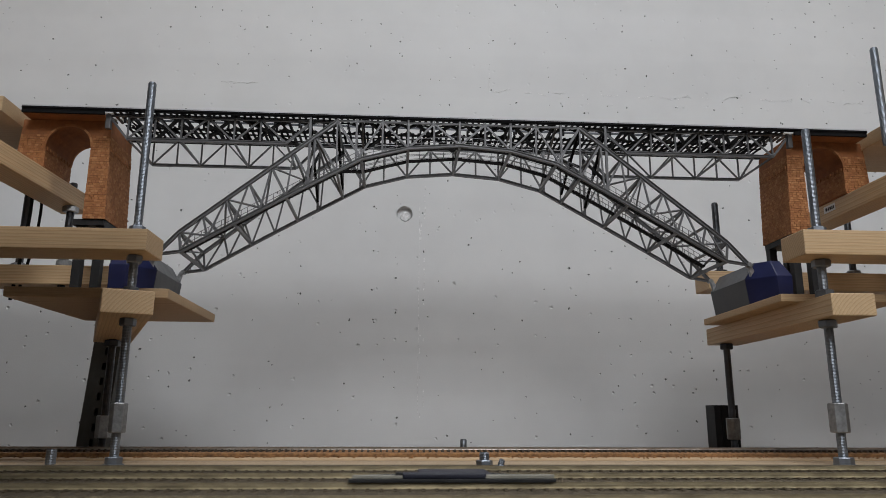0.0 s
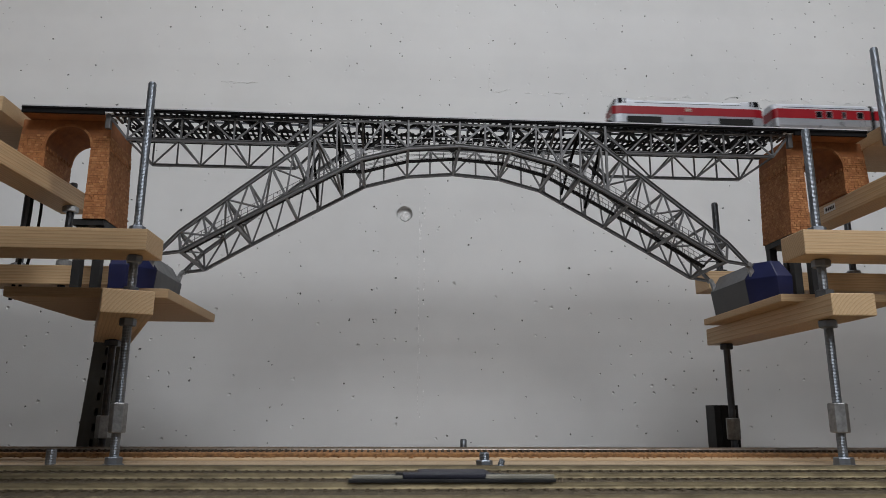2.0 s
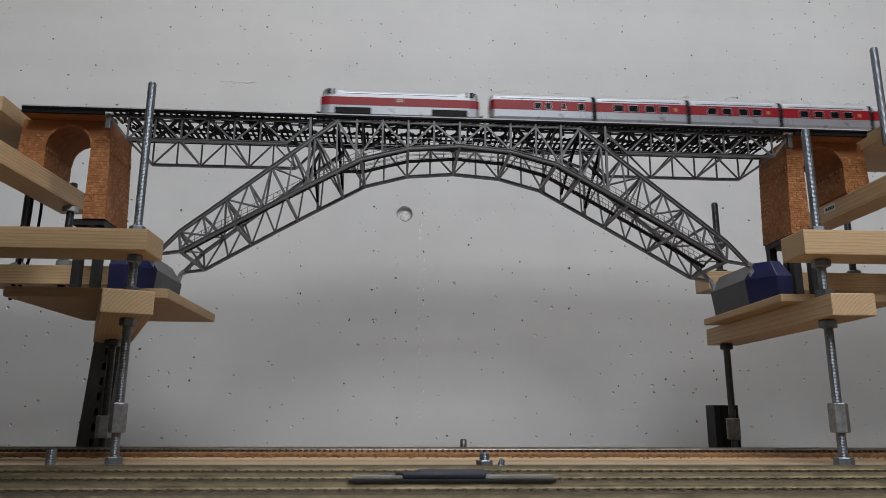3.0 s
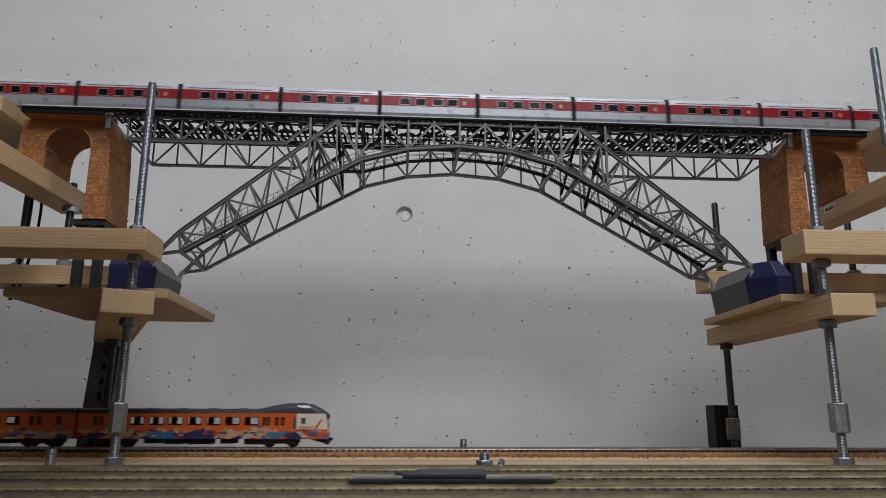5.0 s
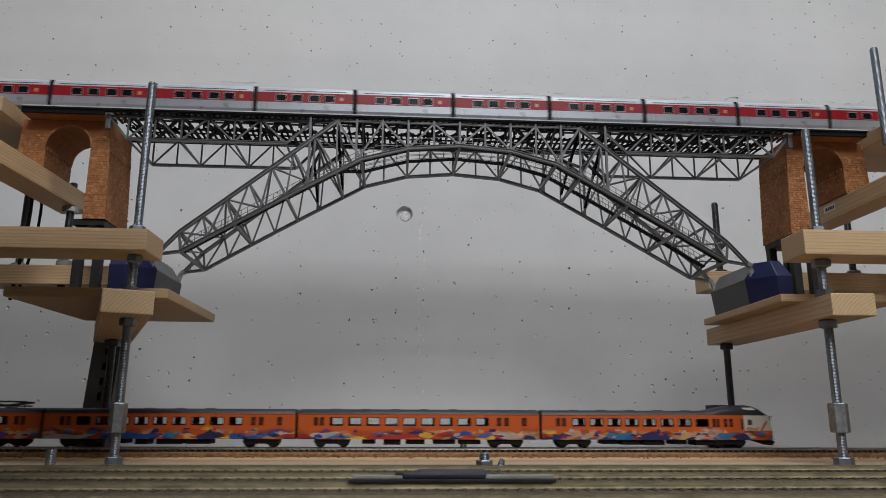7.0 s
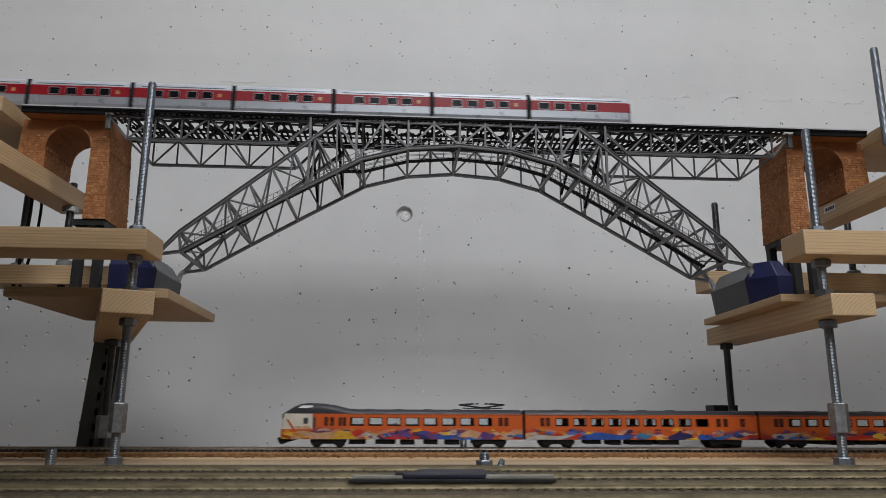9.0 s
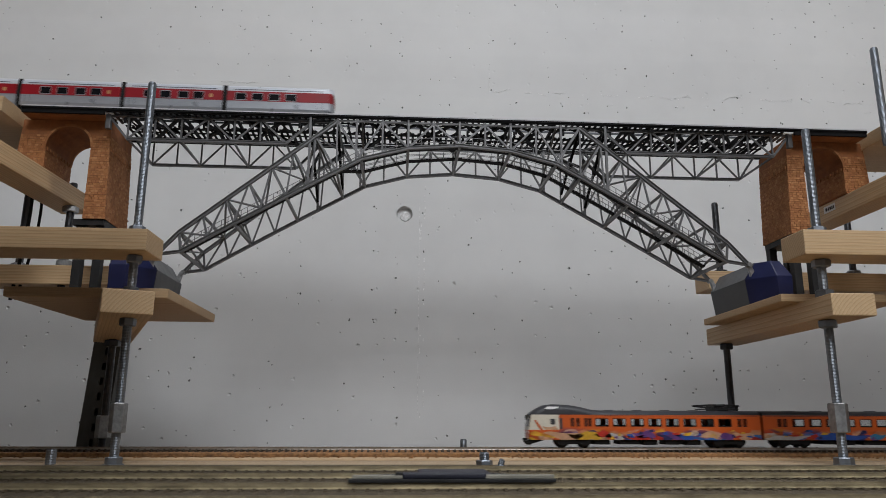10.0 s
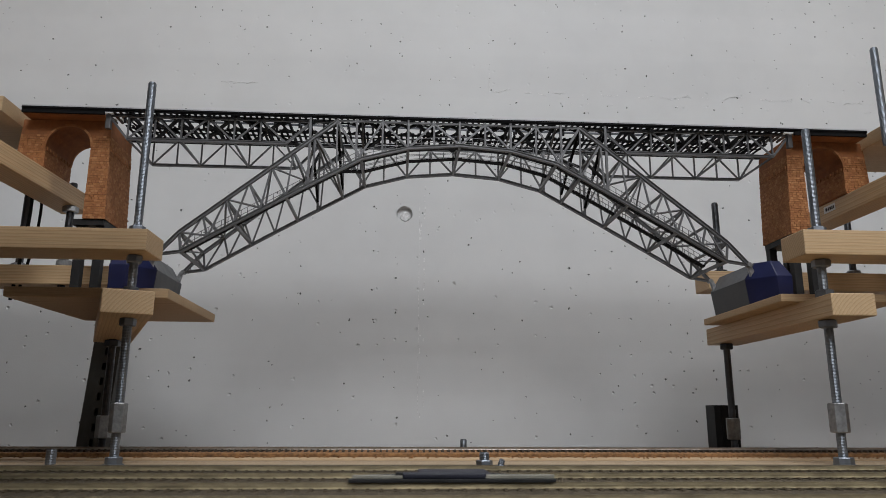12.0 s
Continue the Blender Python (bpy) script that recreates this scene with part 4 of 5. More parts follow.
    for x, dx in ((xi - 0.0018, 0.0030), (ai - 0.0008, 0.0024), (ao - 0.0016, 0.0024), (xo - 0.0012, 0.0030)):
        for i in range(9):
            y = y0 + 0.003 + i * 0.0078
            sl = batter * (spring - 0.002) / h
            off = sl if x < ai - 0.01 else (-sl if x > ao + 0.005 else 0)
            part("corbel", Solid().box(min(s * (x + off), s * (x + off + dx)), max(s * (x + off), s * (x + off + dx)), y, y + 0.0042, spring - 0.0045, spring), BRICK, t, bevel=0.0003)
    # steel posts and cap beneath
    drop = zb - (0.1784 if s < 0 else 0.1842)
    f = thing("pier_stand", pose(XC, YC, zb - drop), "black steel stand of square tubes under the pier", "stand", "pier stands")
    part("cap", Solid().box(min(s * (xi + 0.001), s * (ai + 0.012)), max(s * (xi + 0.001), s * (ai + 0.012)), y0 + 0.002, y1 - 0.002, drop - 0.0075, drop), BLACK_STEEL, f, bevel=0.0004)
    for x in (0.4255, 0.4480):
        for y in (-0.030, 0.024):
            part("leg", Solid().box(min(s * x, s * (x + 0.010)), max(s * x, s * (x + 0.010)), y, y + 0.010, 0, drop - 0.0075), BLACK_STEEL, f, bevel=0.0005)


base()
supports()
uprights()
hand_tool()
bridge()
for side in (-1, 1):
    abutment(side)
    pier(side)
DECK_RAIL = 0.4235
for a, b in ((-4.4, -0.353), (0.501, 4.4)):
    track(YC, DECK_RAIL - 0.005, a, b, "dark sleepers and rails on the trackbed board", (-0.9, 1.0), 0.0075)
span = thing("deck_rails", pose(0, YC, DECK_RAIL - 0.005), "pair of steel rails across the bridge deck", "rails")
for gy in (-0.0085, 0.0085):
    part("rail", Solid().prism(rail_profile(gy, 0.0026), "x", -0.353, 0.501), DARK_ZINC, span)
    for k in range(28):
        part("rail_chair", Solid().box(-0.351 + k * 0.0314, -0.3485 + k * 0.0314, gy - 0.0014, gy + 0.0014, -0.0075, 0.0026), DECK_BLACK, span)


# ---- trains ----
def section(x, hw, z0, z1, r, n=5):
    """A round-shouldered cross-section at x: half-width, foot, top and shoulder radius."""
    pts = [(x, -hw, z0)]
    for i in range(n + 1):
        a = math.pi / 2 * i / n
        pts.append((x, -hw + r * (1 - math.cos(a)) * 1.0, z1 - r * 0.75 + r * 0.75 * math.sin(a)))
    for i in range(n, -1, -1):
        a = math.pi / 2 * i / n
        pts.append((x, hw - r * (1 - math.cos(a)), z1 - r * 0.75 + r * 0.75 * math.sin(a)))
    pts.append((x, hw, z0))
    return pts


def side_wall(x0, x1, hw, z0, z1, holes, zw0, zw1, side, th=0.0009):
    """One side wall (side = -1 or 1), built round its window openings."""
    s = Solid()
    for y in ((-hw,) if side < 0 else (hw - th,)):
        s.box(x0, x1, y, y + th, z0, zw0)
        s.box(x0, x1, y, y + th, zw1, z1)
        x = x0
        for a, b in holes:
            s.box(x, a, y, y + th, zw0, zw1)
            x = b
        s.box(x, x1, y, y + th, zw0, zw1)
    return s


def bogie(t, x, r, base_len, material=None):
    b = part("bogie_frame", Solid().prism([(x + base_len * u, r * v) for u, v in ((-0.74, 2.0), (0.74, 2.0), (0.74, 1.15), (0.64, 0.55), (0.36, 0.55), (0.24, 0.85), (-0.24, 0.85), (-0.36, 0.55), (-0.64, 0.55), (-0.74, 1.15))], "y", -0.0146, 0.0146), material or RUBBER, t, bevel=0.0008)
    for wx in (x - base_len / 2, x + base_len / 2):
        w = Solid()
        for y in (-0.0098, 0.0078):
            w.lathe(((r * 0.35, 0), (r * 1.02, 0.0001), (r, 0.002), (r * 0.9, 0.0022)), 18, pose(wx, y + 0.0022, r, 90, 0, 0))
        w.rod((wx, -0.009, r), (wx, 0.009, r), 0.001)
        part("wheelset", w, BLACK_STEEL, b, smooth=True)
    return b


def coupler(t, x, z, s):
    part("coupler", Solid().box(min(x, x + s * 0.006), max(x, x + s * 0.006), -0.002, 0.002, z, z + 0.003), RUBBER, t, bevel=0.0004)


def locomotive():
    """Red and silver diesel locomotive, nose towards -x; its own x runs from 0 to 0.210."""
    t = thing("locomotive", pose(0, 0, 0), "silver diesel locomotive with a broad red stripe", "locomotive", "upper train")
    L, hw = 0.2065, 0.0175
    z0, za, zb, z1 = 0.0060, 0.0176, 0.0290, 0.0418
    def band(name, lo, hi, mat, grow=0.0):
        secs = []
        for x, k in ((0.0, 0.80), (0.004, 0.93), (0.012, 1.0), (L - 0.012, 1.0), (L - 0.004, 0.93), (L, 0.80)):
            w = hw * k + grow
            secs.append([(x, -w, lo), (x, -w, hi), (x, w, hi), (x, w, lo)])
        return part(name, loft(secs), mat, t, smooth=False)
    band("lower_body", z0, za, SILVER)
    band("red_stripe", za, zb, RED, 0.0002)
    secs = []
    for x, k, top in ((0.0028, 0.84, 0.0345), (0.0065, 0.92, 0.0415), (0.012, 0.97, z1 + 0.0014), (0.026, 0.98, z1 + 0.0012), (0.030, 0.98, z1 - 0.001),
                      (L - 0.030, 0.98, z1 - 0.001), (L - 0.026, 0.98, z1 + 0.0012), (L - 0.012, 0.97, z1 + 0.0014), (L - 0.0065, 0.92, 0.0415), (L - 0.0028, 0.84, 0.0345)):
        secs.append(section(x, hw * k, zb, top, 0.010))
    part("upper_body", loft(secs), ROOF_WHITE, t, smooth=True)
    for x, s in ((0.0, 1), (L, -1)):
        a, b = sorted((x + s * 0.0010, x + s * 0.0046))
        part("windscreen", Solid().prism([(x + s * 0.0018, 0.0326), (x + s * 0.0036, 0.0328), (x + s * 0.0062, 0.0408), (x + s * 0.0042, 0.0404)], "y", -0.013, 0.013), DARK_GLASS, t)
        for y in (-hw * 0.985, hw * 0.985):
            p, q = sorted((x + s * 0.0075, x + s * 0.0135))
            part("cab_window", Solid().box(p, q, y - 0.0004, y + 0.0004, 0.0330, 0.0398), DARK_GLASS, t)
            p, q = sorted((x + s * 0.0155, x + s * 0.0185))
            part("door_window", Solid().box(p, q, y - 0.0004, y + 0.0004, 0.0330, 0.0398), CHARCOAL, t)
        part("buffer_beam", Solid().box(*sorted((x - s * 0.0008, x + s * 0.006)), -0.013, 0.013, 0.004, 0.0085), BLACK_STEEL, t, bevel=0.0006)
        for y in (-0.009, 0.009):
            part("buffer", Solid().lathe(((0.0012, 0), (0.0012, 0.004), (0.0026, 0.0042), (0.0026, 0.005)), 12, pose(x, y, 0.0095, 0, -90 * s, 0)), BLACK_STEEL, t)
            part("headlight", Solid().lathe(((0.0013, 0), (0.0013, 0.0012)), 10, pose(x + s * 0.0005, y, 0.020, 0, -90 * s, 0)), PAPER, t)
    for y in (-hw * 0.985, hw * 0.985 - 0.0004):
        part("gutter", Solid().box(0.030, L - 0.030, y, y + 0.0004, 0.0338, 0.0344), CHARCOAL, t)
    for y in (-hw - 0.0006, hw + 0.0002):
        for k in range(2):
            part("number_bar", Solid().box(0.098, 0.107, y, y + 0.0004, 0.0232 + k * 0.0026, 0.0244 + k * 0.0026), CREAM, t)
    for y in (-hw * 1.0 - 0.0003, hw * 1.0 - 0.0005):
        for x in (0.0185, 0.1440):
            part("bogie_recess", Solid().box(x, x + 0.0470, y, y + 0.0008, 0.0060, 0.0146), RUBBER, t)
    bogie(t, 0.042, 0.0058, 0.026)
    bogie(t, L - 0.042, 0.0058, 0.026)
    return t


def red_car(kind):
    """Short articulated coach, 0.128 long, x from 0; kind: first, middle or last."""
    labels = dict(first="silver and red leading service coach, short windows", middle="silver and red short articulated coach with window band", last="silver and red tail coach with rounded end")
    t = thing("passenger_coach", pose(0, 0, 0), labels[kind], "coach", "upper train")
    L, hw = (0.1277 if kind == "middle" else 0.136), 0.0172
    a, b = 0.0030, L - 0.0030
    za, zb, z1 = 0.0188, 0.0322, 0.0420
    part("lower_body", Solid().prism([(-hw * 0.93, 0.004), (-hw, 0.009), (-hw, za), (hw, za), (hw, 0.009), (hw * 0.93, 0.004)], "x", a, b), SILVER, t)
    zw0, zw1 = 0.0205, 0.0290
    holes = [(x, x + 0.0125) for x in (0.0265, 0.0470, 0.0695, 0.0885)]
    if kind == "first":
        holes = [(0.0565, 0.0645), (0.0710, 0.0785), (0.0935, 0.0975), (0.1145, 0.1225)]
    if kind == "last":
        holes = [(0.0135 + 0.0212 * i, 0.0270 + 0.0212 * i) for i in range(4)]
    for sd in (-1, 1):
        part("window_band", side_wall(a, b, hw + 0.0002, za, zb, holes, zw0, zw1, sd), RED, t)
    for p, q in holes:
        for y in (-hw + 0.0002, hw - 0.0006):
            part("window", Solid().box(p, q, y, y + 0.0004, zw0, zw1), DARK_GLASS, t)
        for y in (-hw - 0.0006, hw + 0.0002):
            fr = Solid()
            fr.box(p - 0.0005, p, y, y + 0.0005, zw0 - 0.0005, zw1 + 0.0005)
            fr.box(q, q + 0.0005, y, y + 0.0005, zw0 - 0.0005, zw1 + 0.0005)
            fr.box(p, q, y, y + 0.0005, zw1, zw1 + 0.0007)
            fr.box(p, q, y, y + 0.0005, zw0 - 0.0007, zw0)
            part("window_frame", fr, SILVER, t)
    if kind == "middle":
        for y in (-hw - 0.0005, hw + 0.0001):
            part("door_window", Solid().box(0.1085, 0.1125, y, y + 0.0004, 0.0225, 0.0272), ORANGE_PALE, t)
    part("inner_wall", Solid().box(a, b, -hw + 0.003, hw - 0.003, za, zb), CHARCOAL, t)
    secs = [section(x, hw * k, zb, zb + (z1 - zb) * h, 0.0095) for x, k, h in ((a, 0.985, 0.97), (a + 0.003, 1, 1), (b - 0.003, 1, 1), (b, 0.985, 0.97))]
    part("roof", loft(secs), ROOF_WHITE, t, smooth=True)
    for y in (-hw - 0.0001, hw - 0.0004):
        part("roof_line", Solid().box(a + 0.008, b - 0.008, y, y + 0.0005, zb + 0.0018, zb + 0.0027), CHARCOAL, t)
    for y in (-hw - 0.0001, hw - 0.0003):
        dx = a + 0.005 if kind == "middle" else b - 0.016
        seam = Solid()
        seam.box(dx, dx + 0.0004, y, y + 0.0004, 0.009, za)
        seam.box(dx + 0.007, dx + 0.0074, y, y + 0.0004, 0.009, za)
        part("door_seam", seam, CHARCOAL, t)
    def rounded_end(x, d):
        for name, lo, hi, mat in (("end_skirt", 0.0070, za, SILVER), ("red_end", za, zb, RED), ("end_roof", zb, z1 - 0.0012, ROOF_WHITE)):
            secs = [[(x + d * u, -hw * k, lo), (x + d * u, -hw * (k - c), hi), (x + d * u, hw * (k - c), hi), (x + d * u, hw * k, lo)]
                    for u, k, c in ((0.0, 1.0, 0.25 if hi > zb else 0), (0.0022, 0.95, 0.30 if hi > zb else 0), (0.0040, 0.84, 0.35 if hi > zb else 0), (0.0050, 0.66, 0.30 if hi > zb else 0))]
            part(name, loft(secs), mat, t)
    if kind == "last":
        rounded_end(b, 1)
        coupler(t, b, 0.006, 1)
    else:
        part("gangway", Solid().box(b, L + 0.0020, -hw * 0.86, hw * 0.86, 0.006, z1 - 0.0015), RUBBER, t)
    if kind == "first":
        coupler(t, a, 0.006, -1)
        rounded_end(a, -1)
        bogie(t, 0.018, 0.0048, 0.016)
    w = Solid()
    for y in (-0.0098, 0.0078):
        w.lathe(((0.0048, 0), (0.0046, 0.002)), 16, pose(L - 0.0004 if kind != "last" else L - 0.016, y + 0.002, 0.0048, 90, 0, 0))
    part("wheelset", w, BLACK_STEEL, t, smooth=True)
    return t


BLUE_INK = plain("blue_print", (0.016, 0.066, 0.295), 0.38, vary=0.2, scale=150)
NAVY_INK = plain("navy_print", (0.018, 0.018, 0.085), 0.38, vary=0.2, scale=150)
WHITE_INK = plain("white_print", (0.377, 0.361, 0.353), 0.38, vary=0.15, scale=150)
RED_INK = plain("red_print", (0.38, 0.02, 0.012), 0.38, vary=0.2, scale=150)
YELLOW_INK = plain("yellow_print", (0.508, 0.295, 0.025), 0.38, vary=0.2, scale=150)
PEACH_INK = plain("peach_print", (0.459, 0.271, 0.164), 0.38, vary=0.25, scale=150)
PURPLE_INK = plain("purple_print", (0.10, 0.035, 0.16), 0.38, vary=0.25, scale=150)
TEAL_INK = plain("teal_print", (0.025, 0.139, 0.262), 0.38, vary=0.2, scale=150)


def swoosh(t, x0, x1, z0, z1, ink, lean=0.0):
    """A printed leaf-shaped sweep on both sides of a car."""
    n = 10
    h = (z1 - z0) * 0.62
    up, dn = [], []
    for i in range(n + 1):
        f = i / n
        mid = z0 + h * 0.45 + (lean * 2.2) * (f - 0.5) + h * 0.25 * math.sin(7.0 * f + x0 * 90)
        w = h * 0.6 * math.sin(math.pi * f ** 0.7) ** 0.8 + 0.0003
        up.append((x0 + (x1 - x0) * f, mid + w))
        dn.append((x0 + (x1 - x0) * (f * 0.92 + 0.08 * f * f), max(0.0101, mid - w)))
    dn.reverse()
    for y in (-0.01712, 0.01702):
        part("print_sweep", Solid().prism(up + dn, "y", y, y + 0.0001), ink, t)


PRINTS = dict(cab=((0.014, 0.029, 0.0105, 0.021, NAVY_INK), (0.029, 0.052, 0.013, 0.0235, PEACH_INK), (0.050, 0.078, 0.0125, 0.021, PEACH_INK), (0.080, 0.116, 0.0125, 0.0215, TEAL_INK),
                   (0.119, 0.172, 0.0092, 0.0225, NAVY_INK), (0.165, 0.194, 0.012, 0.0235, PEACH_INK), (0.176, 0.183, 0.010, 0.025, YELLOW_INK), (0.192, 0.216, 0.0115, 0.021, WHITE_INK),
                   (0.220, 0.246, 0.0125, 0.022, TEAL_INK), (0.243, 0.264, 0.0095, 0.021, NAVY_INK)),
              red=((0.016, 0.052, 0.013, 0.021, WHITE_INK), (0.080, 0.148, 0.0105, 0.018, RED_INK), (0.146, 0.170, 0.013, 0.022, YELLOW_INK), (0.192, 0.213, 0.015, 0.021, BLUE_INK), (0.243, 0.272, 0.012, 0.020, WHITE_INK)),
              blue=((0.006, 0.062, 0.0105, 0.018, WHITE_INK), (0.066, 0.140, 0.0105, 0.0215, BLUE_INK), (0.138, 0.160, 0.012, 0.020, TEAL_INK), (0.178, 0.205, 0.012, 0.021, NAVY_INK), (0.216, 0.236, 0.0105, 0.020, BLUE_INK)),
              cab_pantograph=((0.012, 0.038, 0.0115, 0.0225, PEACH_INK), (0.037, 0.058, 0.0105, 0.022, PURPLE_INK), (0.052, 0.082, 0.0125, 0.023, PEACH_INK), (0.058, 0.070, 0.013, 0.020, YELLOW_INK),
                              (0.086, 0.112, 0.0105, 0.019, BLUE_INK), (0.100, 0.130, 0.0125, 0.0225, PURPLE_INK), (0.136, 0.166, 0.0130, 0.0235, PURPLE_INK), (0.142, 0.176, 0.0100, 0.018, RED_INK),
                              (0.176, 0.200, 0.0105, 0.020, WHITE_INK), (0.190, 0.212, 0.013, 0.0235, RED_INK), (0.204, 0.246, 0.0105, 0.0235, YELLOW_INK), (0.226, 0.276, 0.0115, 0.0235, PEACH_INK)))


def orange_car(kind, prints):
    """Electric multiple-unit car, 0.295 long, x from 0; cab at the +x end for kind cab or cab_pantograph."""
    labels = dict(cab="orange driving car with raised cab and printed livery", plain="orange intermediate car with bright printed livery", cab_pantograph="orange driving car with raised cab and folded pantograph")
    t = thing("railcar", pose(0, 0, 0), labels[kind], "railcar", "lower train")
    L, hw = 0.295, 0.0170
    cab = kind != "plain"
    a, b = 0.0018, (L - 0.039 if cab else L - 0.0018)
    z0, zw0, zw1, z1 = 0.0100, 0.0262, 0.0352, 0.0398
    if cab:
        holes = [(0.0195, 0.0240), (0.0265, 0.0310)] + [(0.0393 + 0.0222 * i, 0.0555 + 0.0222 * i) for i in range(8)] + [(0.2160, 0.2195), (0.2210, 0.2245), (0.2305, 0.2345), (0.2375, 0.2415)]
    else:
        holes = [(0.0205, 0.0250), (0.0275, 0.0320)] + [(0.0395 + 0.0220 * i, 0.0550 + 0.0220 * i) for i in range(9)] + [(0.2415, 0.2465), (0.2505, 0.2555), (0.2720, 0.2775)]
    for sd in (-1, 1):
        part("side_wall", side_wall(a, b, hw, z0, z1, holes, zw0, zw1, sd), ORANGE, t)
    for p, q in holes:
        for y in (-hw + 0.0003, hw - 0.0006):
            solid_door = q - p < 0.008
            w = part("window", Solid().box(p, q, y, y + 0.0003, zw0, zw1), DOOR_AMBER if solid_door else CLEAR, t)
            fr = Solid()
            for bx in ((p - 0.0003, p + 0.0006, zw0 - 0.0003, zw1 + 0.0003), (q - 0.0006, q + 0.0003, zw0 - 0.0003, zw1 + 0.0003), (p, q, zw0 - 0.0003, zw0 + 0.0004), (p, q, zw1 - 0.0005, zw1 + 0.0003)):
                fr.box(bx[0], bx[1], y - 0.0005, y + 0.0008, bx[2], bx[3])
            part("window_frame", fr, RUBBER, w)
    part("floor_pan", Solid().box(a, b, -hw + 0.0009, hw - 0.0009, z0, z0 + 0.002), RUBBER, t)
    part("seat_row", Solid().box(0.034, b - 0.02, -0.005, 0.005, z0 + 0.002, zw0 + 0.0012), CHARCOAL, t)
    part("end_wall", Solid().box(a, a + 0.001, -hw + 0.0009, hw - 0.0009, z0, z1), ORANGE_PLAIN, t)
    if not cab:
        part("end_wall", Solid().box(b - 0.001, b, -hw + 0.0009, hw - 0.0009, z0, z1), ORANGE_PLAIN, t)
    rz = 0.0452
    if cab:
        secs = [section(x, hw * k, z1 - 0.0006, top, 0.009) for x, k, top in
                ((a, 0.98, rz - 0.0006), (a + 0.002, 1.0, rz), (0.200, 1.0, rz), (0.213, 1.0, rz + 0.0006), (0.228, 0.98, rz + 0.0042), (0.243, 0.95, rz + 0.0066), (0.262, 0.90, rz + 0.0072),
                 (0.272, 0.84, rz + 0.0060), (0.281, 0.80, rz + 0.0022), (0.2905, 0.78, rz - 0.0040), (0.2925, 0.76, z1 - 0.0002))]
        part("roof", loft(secs), SLATE, t, smooth=True)
        part("cab_window", Solid().prism([(0.2570, rz + 0.0010), (0.2560, rz + 0.0042), (0.2690, rz + 0.0042), (0.2735, rz + 0.0012)], "y", -0.0151, 0.0151), CLEAR_PALE, t, "bright cab window")
        front = [section_flat(x, w, z0 + dz) for x, w, dz in ((b, hw, 0.0), (0.281, hw * 0.985, 0.0), (0.290, hw * 0.93, 0.0), (0.2930, hw * 0.86, 0.0008))]
        lo = [[(x, -w, zz), (x, -w, 0.0215), (x, w, 0.0215), (x, w, zz)] for x, w, zz in front]
        hi = [[(x, -w, 0.0215), (x - k, -w * 0.97, z1), (x - k, w * 0.97, z1), (x, w, 0.0215)] for (x, w, zz), k in zip(front, (0, 0, 0.0010, 0.0030))]
        part("cab_lower", loft(lo), ORANGE, t)
        part("cab_upper", loft(hi), CREAM, t, "cream cab front")
        for y in (-hw * 0.985 - 0.0002, hw * 0.985 - 0.0002):
            part("cab_door", Solid().box(b - 0.0040, b - 0.0008, y - 0.0004, y + 0.0009, 0.0225, 0.0355), CHARCOAL, t)
            part("print_sweep", Solid().prism([(b + 0.0005, 0.0216), (b + 0.0170, 0.0216), (b + 0.0210, 0.0258), (b + 0.0120, 0.0246), (b + 0.0040, 0.0262)], "y", y, y + 0.0005), PEACH_INK, t)
            part("side_window", Solid().box(b + 0.0050, b + 0.0105, y, y + 0.0005, 0.0280, 0.0348), CHARCOAL, t, "small dark cab side window")
            part("cab_stripe", Solid().prism([(0.276, 0.0215), (0.2795, 0.0215), (0.2865, 0.0330), (0.2845, 0.0330)], "y", y, y + 0.0005), ORANGE_PLAIN, t)
        part("windscreen", Solid().prism([(0.2922, 0.0255), (0.2931, 0.0255), (0.2915, 0.0345), (0.2906, 0.0345)], "y", -0.011, 0.011), DARK_GLASS, t)
        part("plough", Solid().prism([(0.272, 0.0100), (0.2945, 0.0092), (0.2965, 0.0080), (0.2930, 0.0035), (0.2860, 0.0060)], "y", -0.0125, 0.0125), RUBBER, t, bevel=0.0005)
        coupler(t, 0.2925, 0.0085, 1)
        for y in (-0.0095, 0.0095):
            part("headlight", Solid().lathe(((0.0014, 0), (0.0014, 0.0010)), 10, pose(0.2925, y, 0.0185, 0, 90, 0)), PAPER, t)
    else:
        secs = [section(x, hw * k, z1 - 0.0006, top, 0.009) for x, k, top in ((a, 0.98, rz - 0.0006), (a + 0.002, 1.0, rz), (b - 0.002, 1.0, rz), (b, 0.98, rz - 0.0006))]
        part("roof", loft(secs), SLATE, t, smooth=True)
    for i in range(5):
        x = 0.040 + i * 0.036
        part("roof_vent", Solid().box(x, x + 0.010, -0.005, 0.005, rz - 0.0006, rz + 0.0006), SLATE, t, bevel=0.0003)
    if kind == "cab_pantograph":
        p = part("pantograph", Solid().box(0.028, 0.072, -0.009, -0.0075, rz + 0.0012, rz + 0.0022), BLACK_STEEL, t)
        part("base_bar", Solid().box(0.028, 0.072, 0.0075, 0.009, rz + 0.0012, rz + 0.0022), BLACK_STEEL, p)

        def rod(name, *args):
            part(name, Solid().bar(*args), BLACK_STEEL, p)
        for x in (0.026, 0.040, 0.058, 0.072):
            rod("base_bar", (x, -0.010, rz + 0.002), (x, 0.010, rz + 0.002), 0.0014, 0.0014, (1, 0, 0))
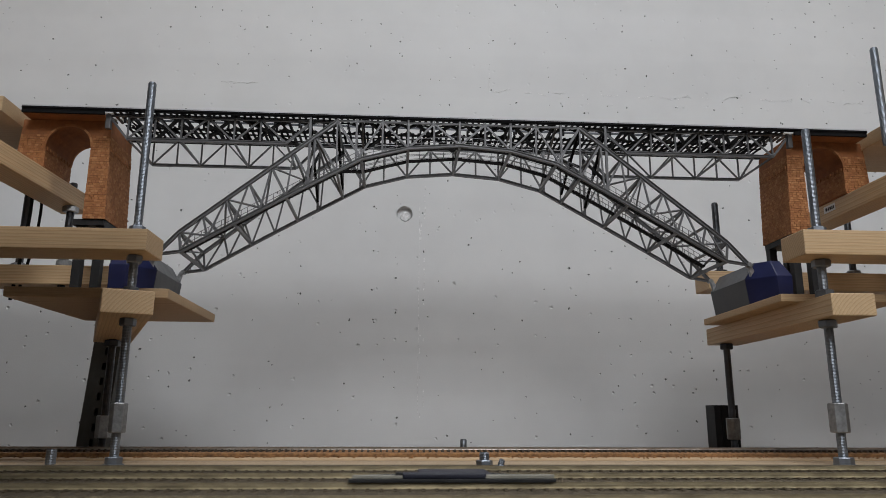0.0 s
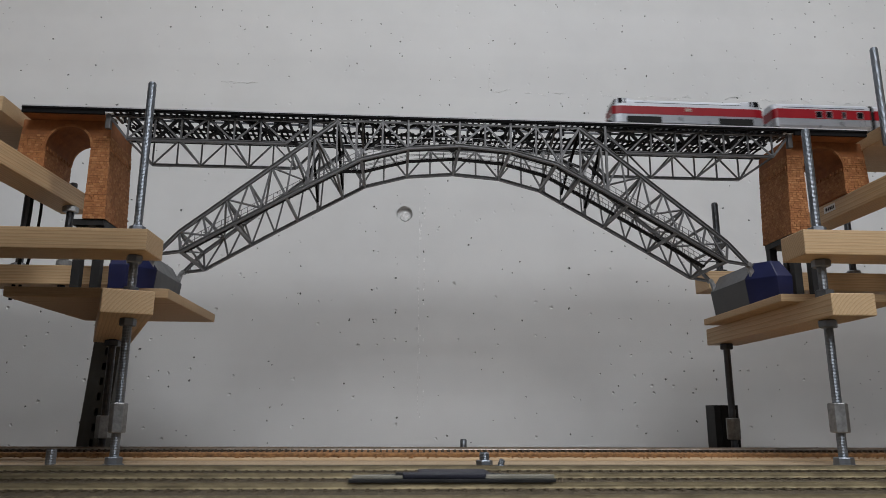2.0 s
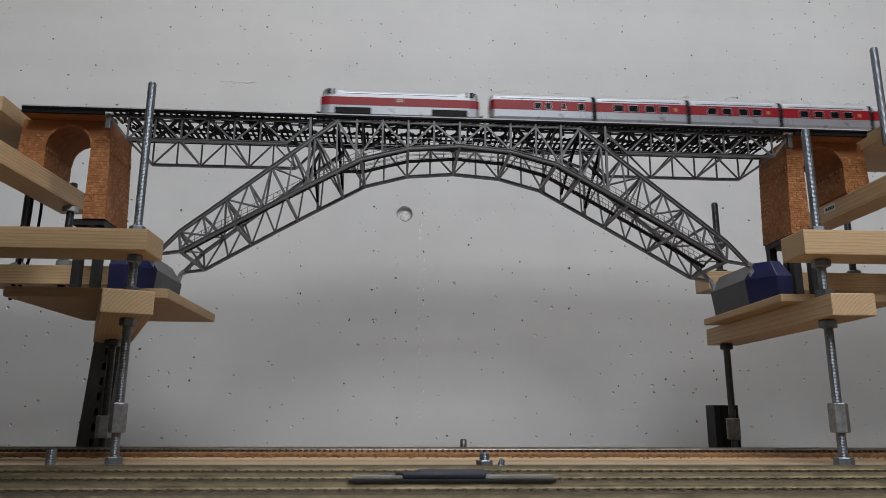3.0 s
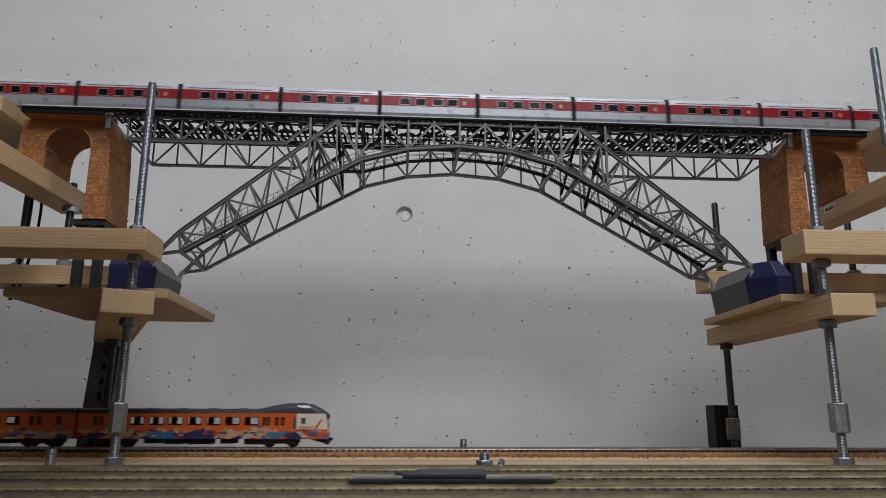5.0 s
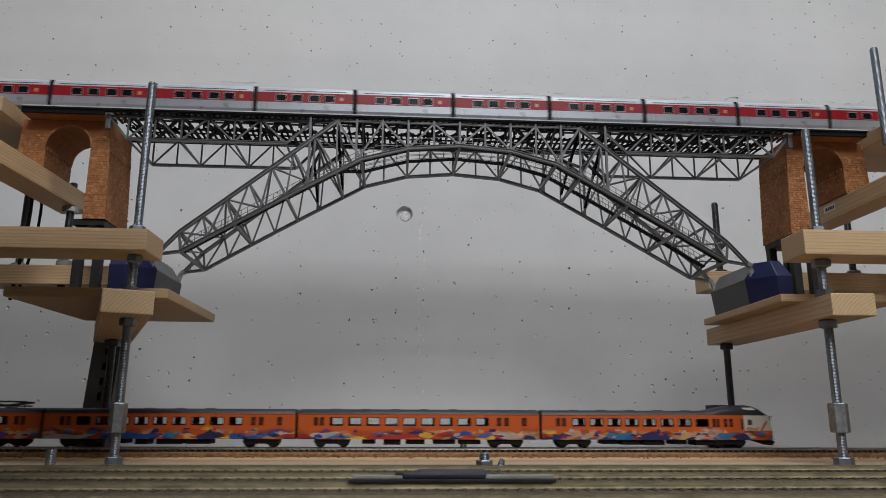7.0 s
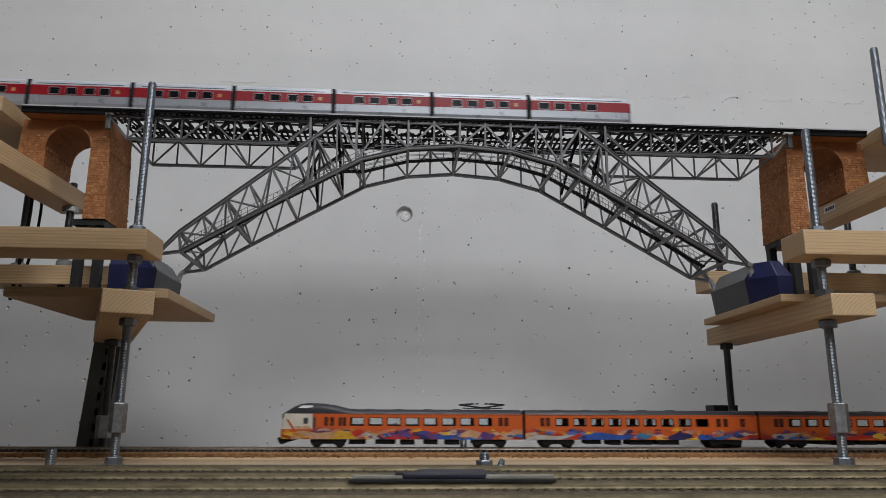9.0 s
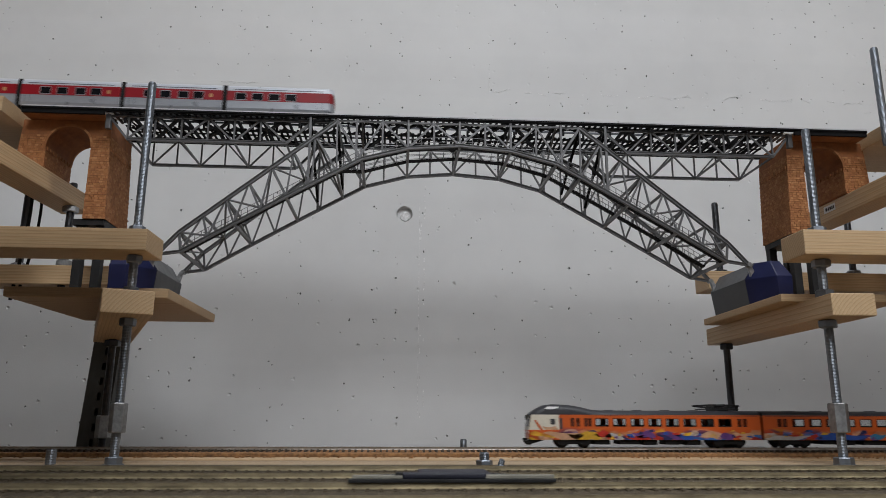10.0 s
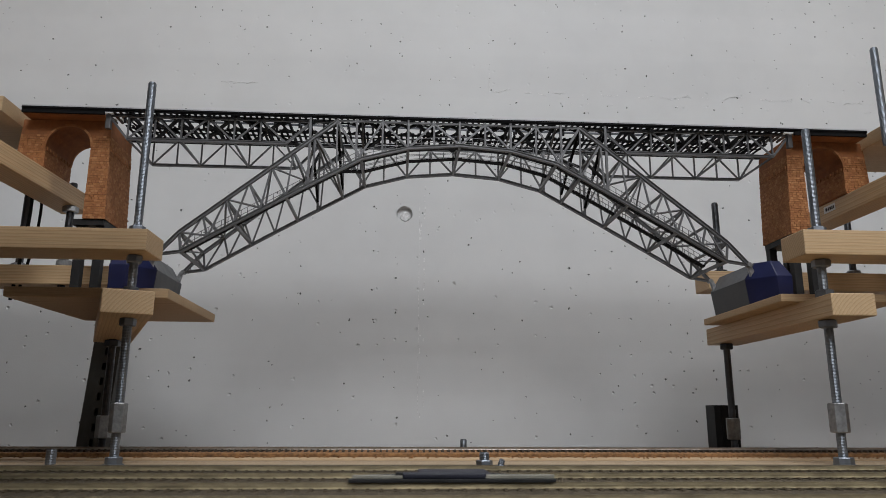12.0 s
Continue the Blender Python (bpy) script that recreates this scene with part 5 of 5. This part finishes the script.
        for u, v in (((0.022, 0.0060), (0.050, 0.0024)), ((0.078, 0.0060), (0.050, 0.0024)), ((0.022, 0.0060), (0.040, 0.0072)), ((0.078, 0.0060), (0.060, 0.0072))):
            for y in (-0.006, 0.006):
                rod("arm", (u[0], y, rz + u[1]), (v[0], y, rz + v[1]), 0.0019, 0.0016)
        rod("contact_bar", (0.044, -0.011, rz + 0.0072), (0.044, 0.011, rz + 0.0072), 0.0020, 0.0018, (1, 0, 0))
        rod("contact_bar", (0.056, -0.011, rz + 0.0072), (0.056, 0.011, rz + 0.0072), 0.0020, 0.0018, (1, 0, 0))
        for x in (0.034, 0.066):
            part("insulator", Solid().lathe(((0.0012, 0), (0.0018, 0.0004), (0.0012, 0.0008), (0.0018, 0.0012)), 10, pose(x, -0.008, rz - 0.001)), CHARCOAL, p)
    for x0, x1, zz0, zz1, ink in PRINTS[prints]:
        swoosh(t, x0, x1, zz0, zz1, ink, 0.0015 if x0 * 1000 % 2 < 1 else -0.0015)
    rng = random.Random(len(prints) * 7 + len(kind))
    inks = (NAVY_INK, NAVY_INK, RED_INK, PEACH_INK, YELLOW_INK, PURPLE_INK, BLUE_INK, WHITE_INK)
    for i in range(22):
        x, z, w, h = rng.uniform(0.012, b - 0.02), rng.uniform(0.0115, 0.0215), rng.uniform(0.003, 0.010), rng.uniform(0.0010, 0.0028)
        poly = [(x, max(z - h * rng.random(), 0.0102)), (x + w, max(z - h * rng.random(), 0.0102)), (x + w * rng.uniform(0.7, 1.3), min(z + h * rng.random(), 0.0250)), (x + w * rng.uniform(0.1, 0.6), min(z + h, 0.0252))]
        ink = rng.choice(inks)
        for y in (-0.01722, 0.01710):
            part("print_shard", Solid().prism(poly, "y", y, y + 0.0001), ink, t)
    x = 0.078
    while x < L - 0.095:
        w = rng.uniform(0.012, 0.030)
        part("equipment_box", Solid().box(x, x + w, -0.0135, 0.0135, rng.uniform(0.0035, 0.005), z0), RUBBER, t, bevel=0.0006)
        x += w + rng.uniform(0.004, 0.012)
    bogie(t, 0.042, 0.0055, 0.028)
    bogie(t, L - 0.058 if cab else L - 0.042, 0.0055, 0.028)
    part("gangway", Solid().box(-0.0018, a, -0.010, 0.010, z0 + 0.001, z1 - 0.001), RUBBER, t)
    return t


def section_flat(x, w, z):
    return (x, w, z)


CLEAR_PALE = plain("pale_cab_glass", (0.80, 0.82, 0.84), 0.06, vary=0.03, bump=0)

LOCO = locomotive()
FIRST, MIDDLE, LAST = red_car("first"), red_car("middle"), red_car("last")
UPPER = [(LOCO, 0.0), (FIRST, 0.2235)]
for i in range(18):
    UPPER.append((MIDDLE if i == 0 else copy_thing(MIDDLE, pose(0, 0, 0)), 0.3595 + 0.1277 * i))
UPPER.append((LAST, 0.3595 + 0.1277 * 18))
FRONT, CAR2, CAR3, TAIL = orange_car("cab", "cab"), orange_car("plain", "red"), orange_car("plain", "blue"), orange_car("cab_pantograph", "cab_pantograph")
LOWER = [(FRONT, 0.0, 0), (CAR2, -0.295, 0), (CAR3, -0.590, 0), (TAIL, -0.590, 180)]


def motions():
    """The upper train runs towards -x, the lower one towards +x."""
    nose = ((0.0, 0.982), (0.5, 0.813), (1.0, 0.6395), (1.5, 0.4624), (2.0, 0.2810), (2.5, 0.0920), (3.0, -0.1034), (3.2, -0.1830), (5.5, -1.0960),
            (6.5, -1.4955), (8.8, -2.4110), (9.0, -2.4895), (9.5, -2.6870), (10.0, -2.8835), (10.5, -3.0794), (11.0, -3.2754), (12.0, -3.6670))
    for car, off in UPPER:
        walk(car, [(s, pose(x + off, YC, DECK_RAIL)) for s, x in nose])
    joint = ((0.0, -1.800), (2.5, -1.087), (4.8, -0.4300), (5.0, -0.3730), (5.5, -0.2340), (6.0, -0.0966), (6.5, 0.0387), (7.0, 0.1780), (7.2, 0.2340),
             (8.8, 0.6915), (9.0, 0.7475), (9.5, 0.8960), (10.0, 1.0470), (10.5, 1.2025), (11.0, 1.3610), (12.0, 1.6800))
    for car, off, turn in LOWER:
        walk(car, [(s, pose(x + off, 0.907, 0.0116, 0, 0, turn)) for s, x in joint])


motions()
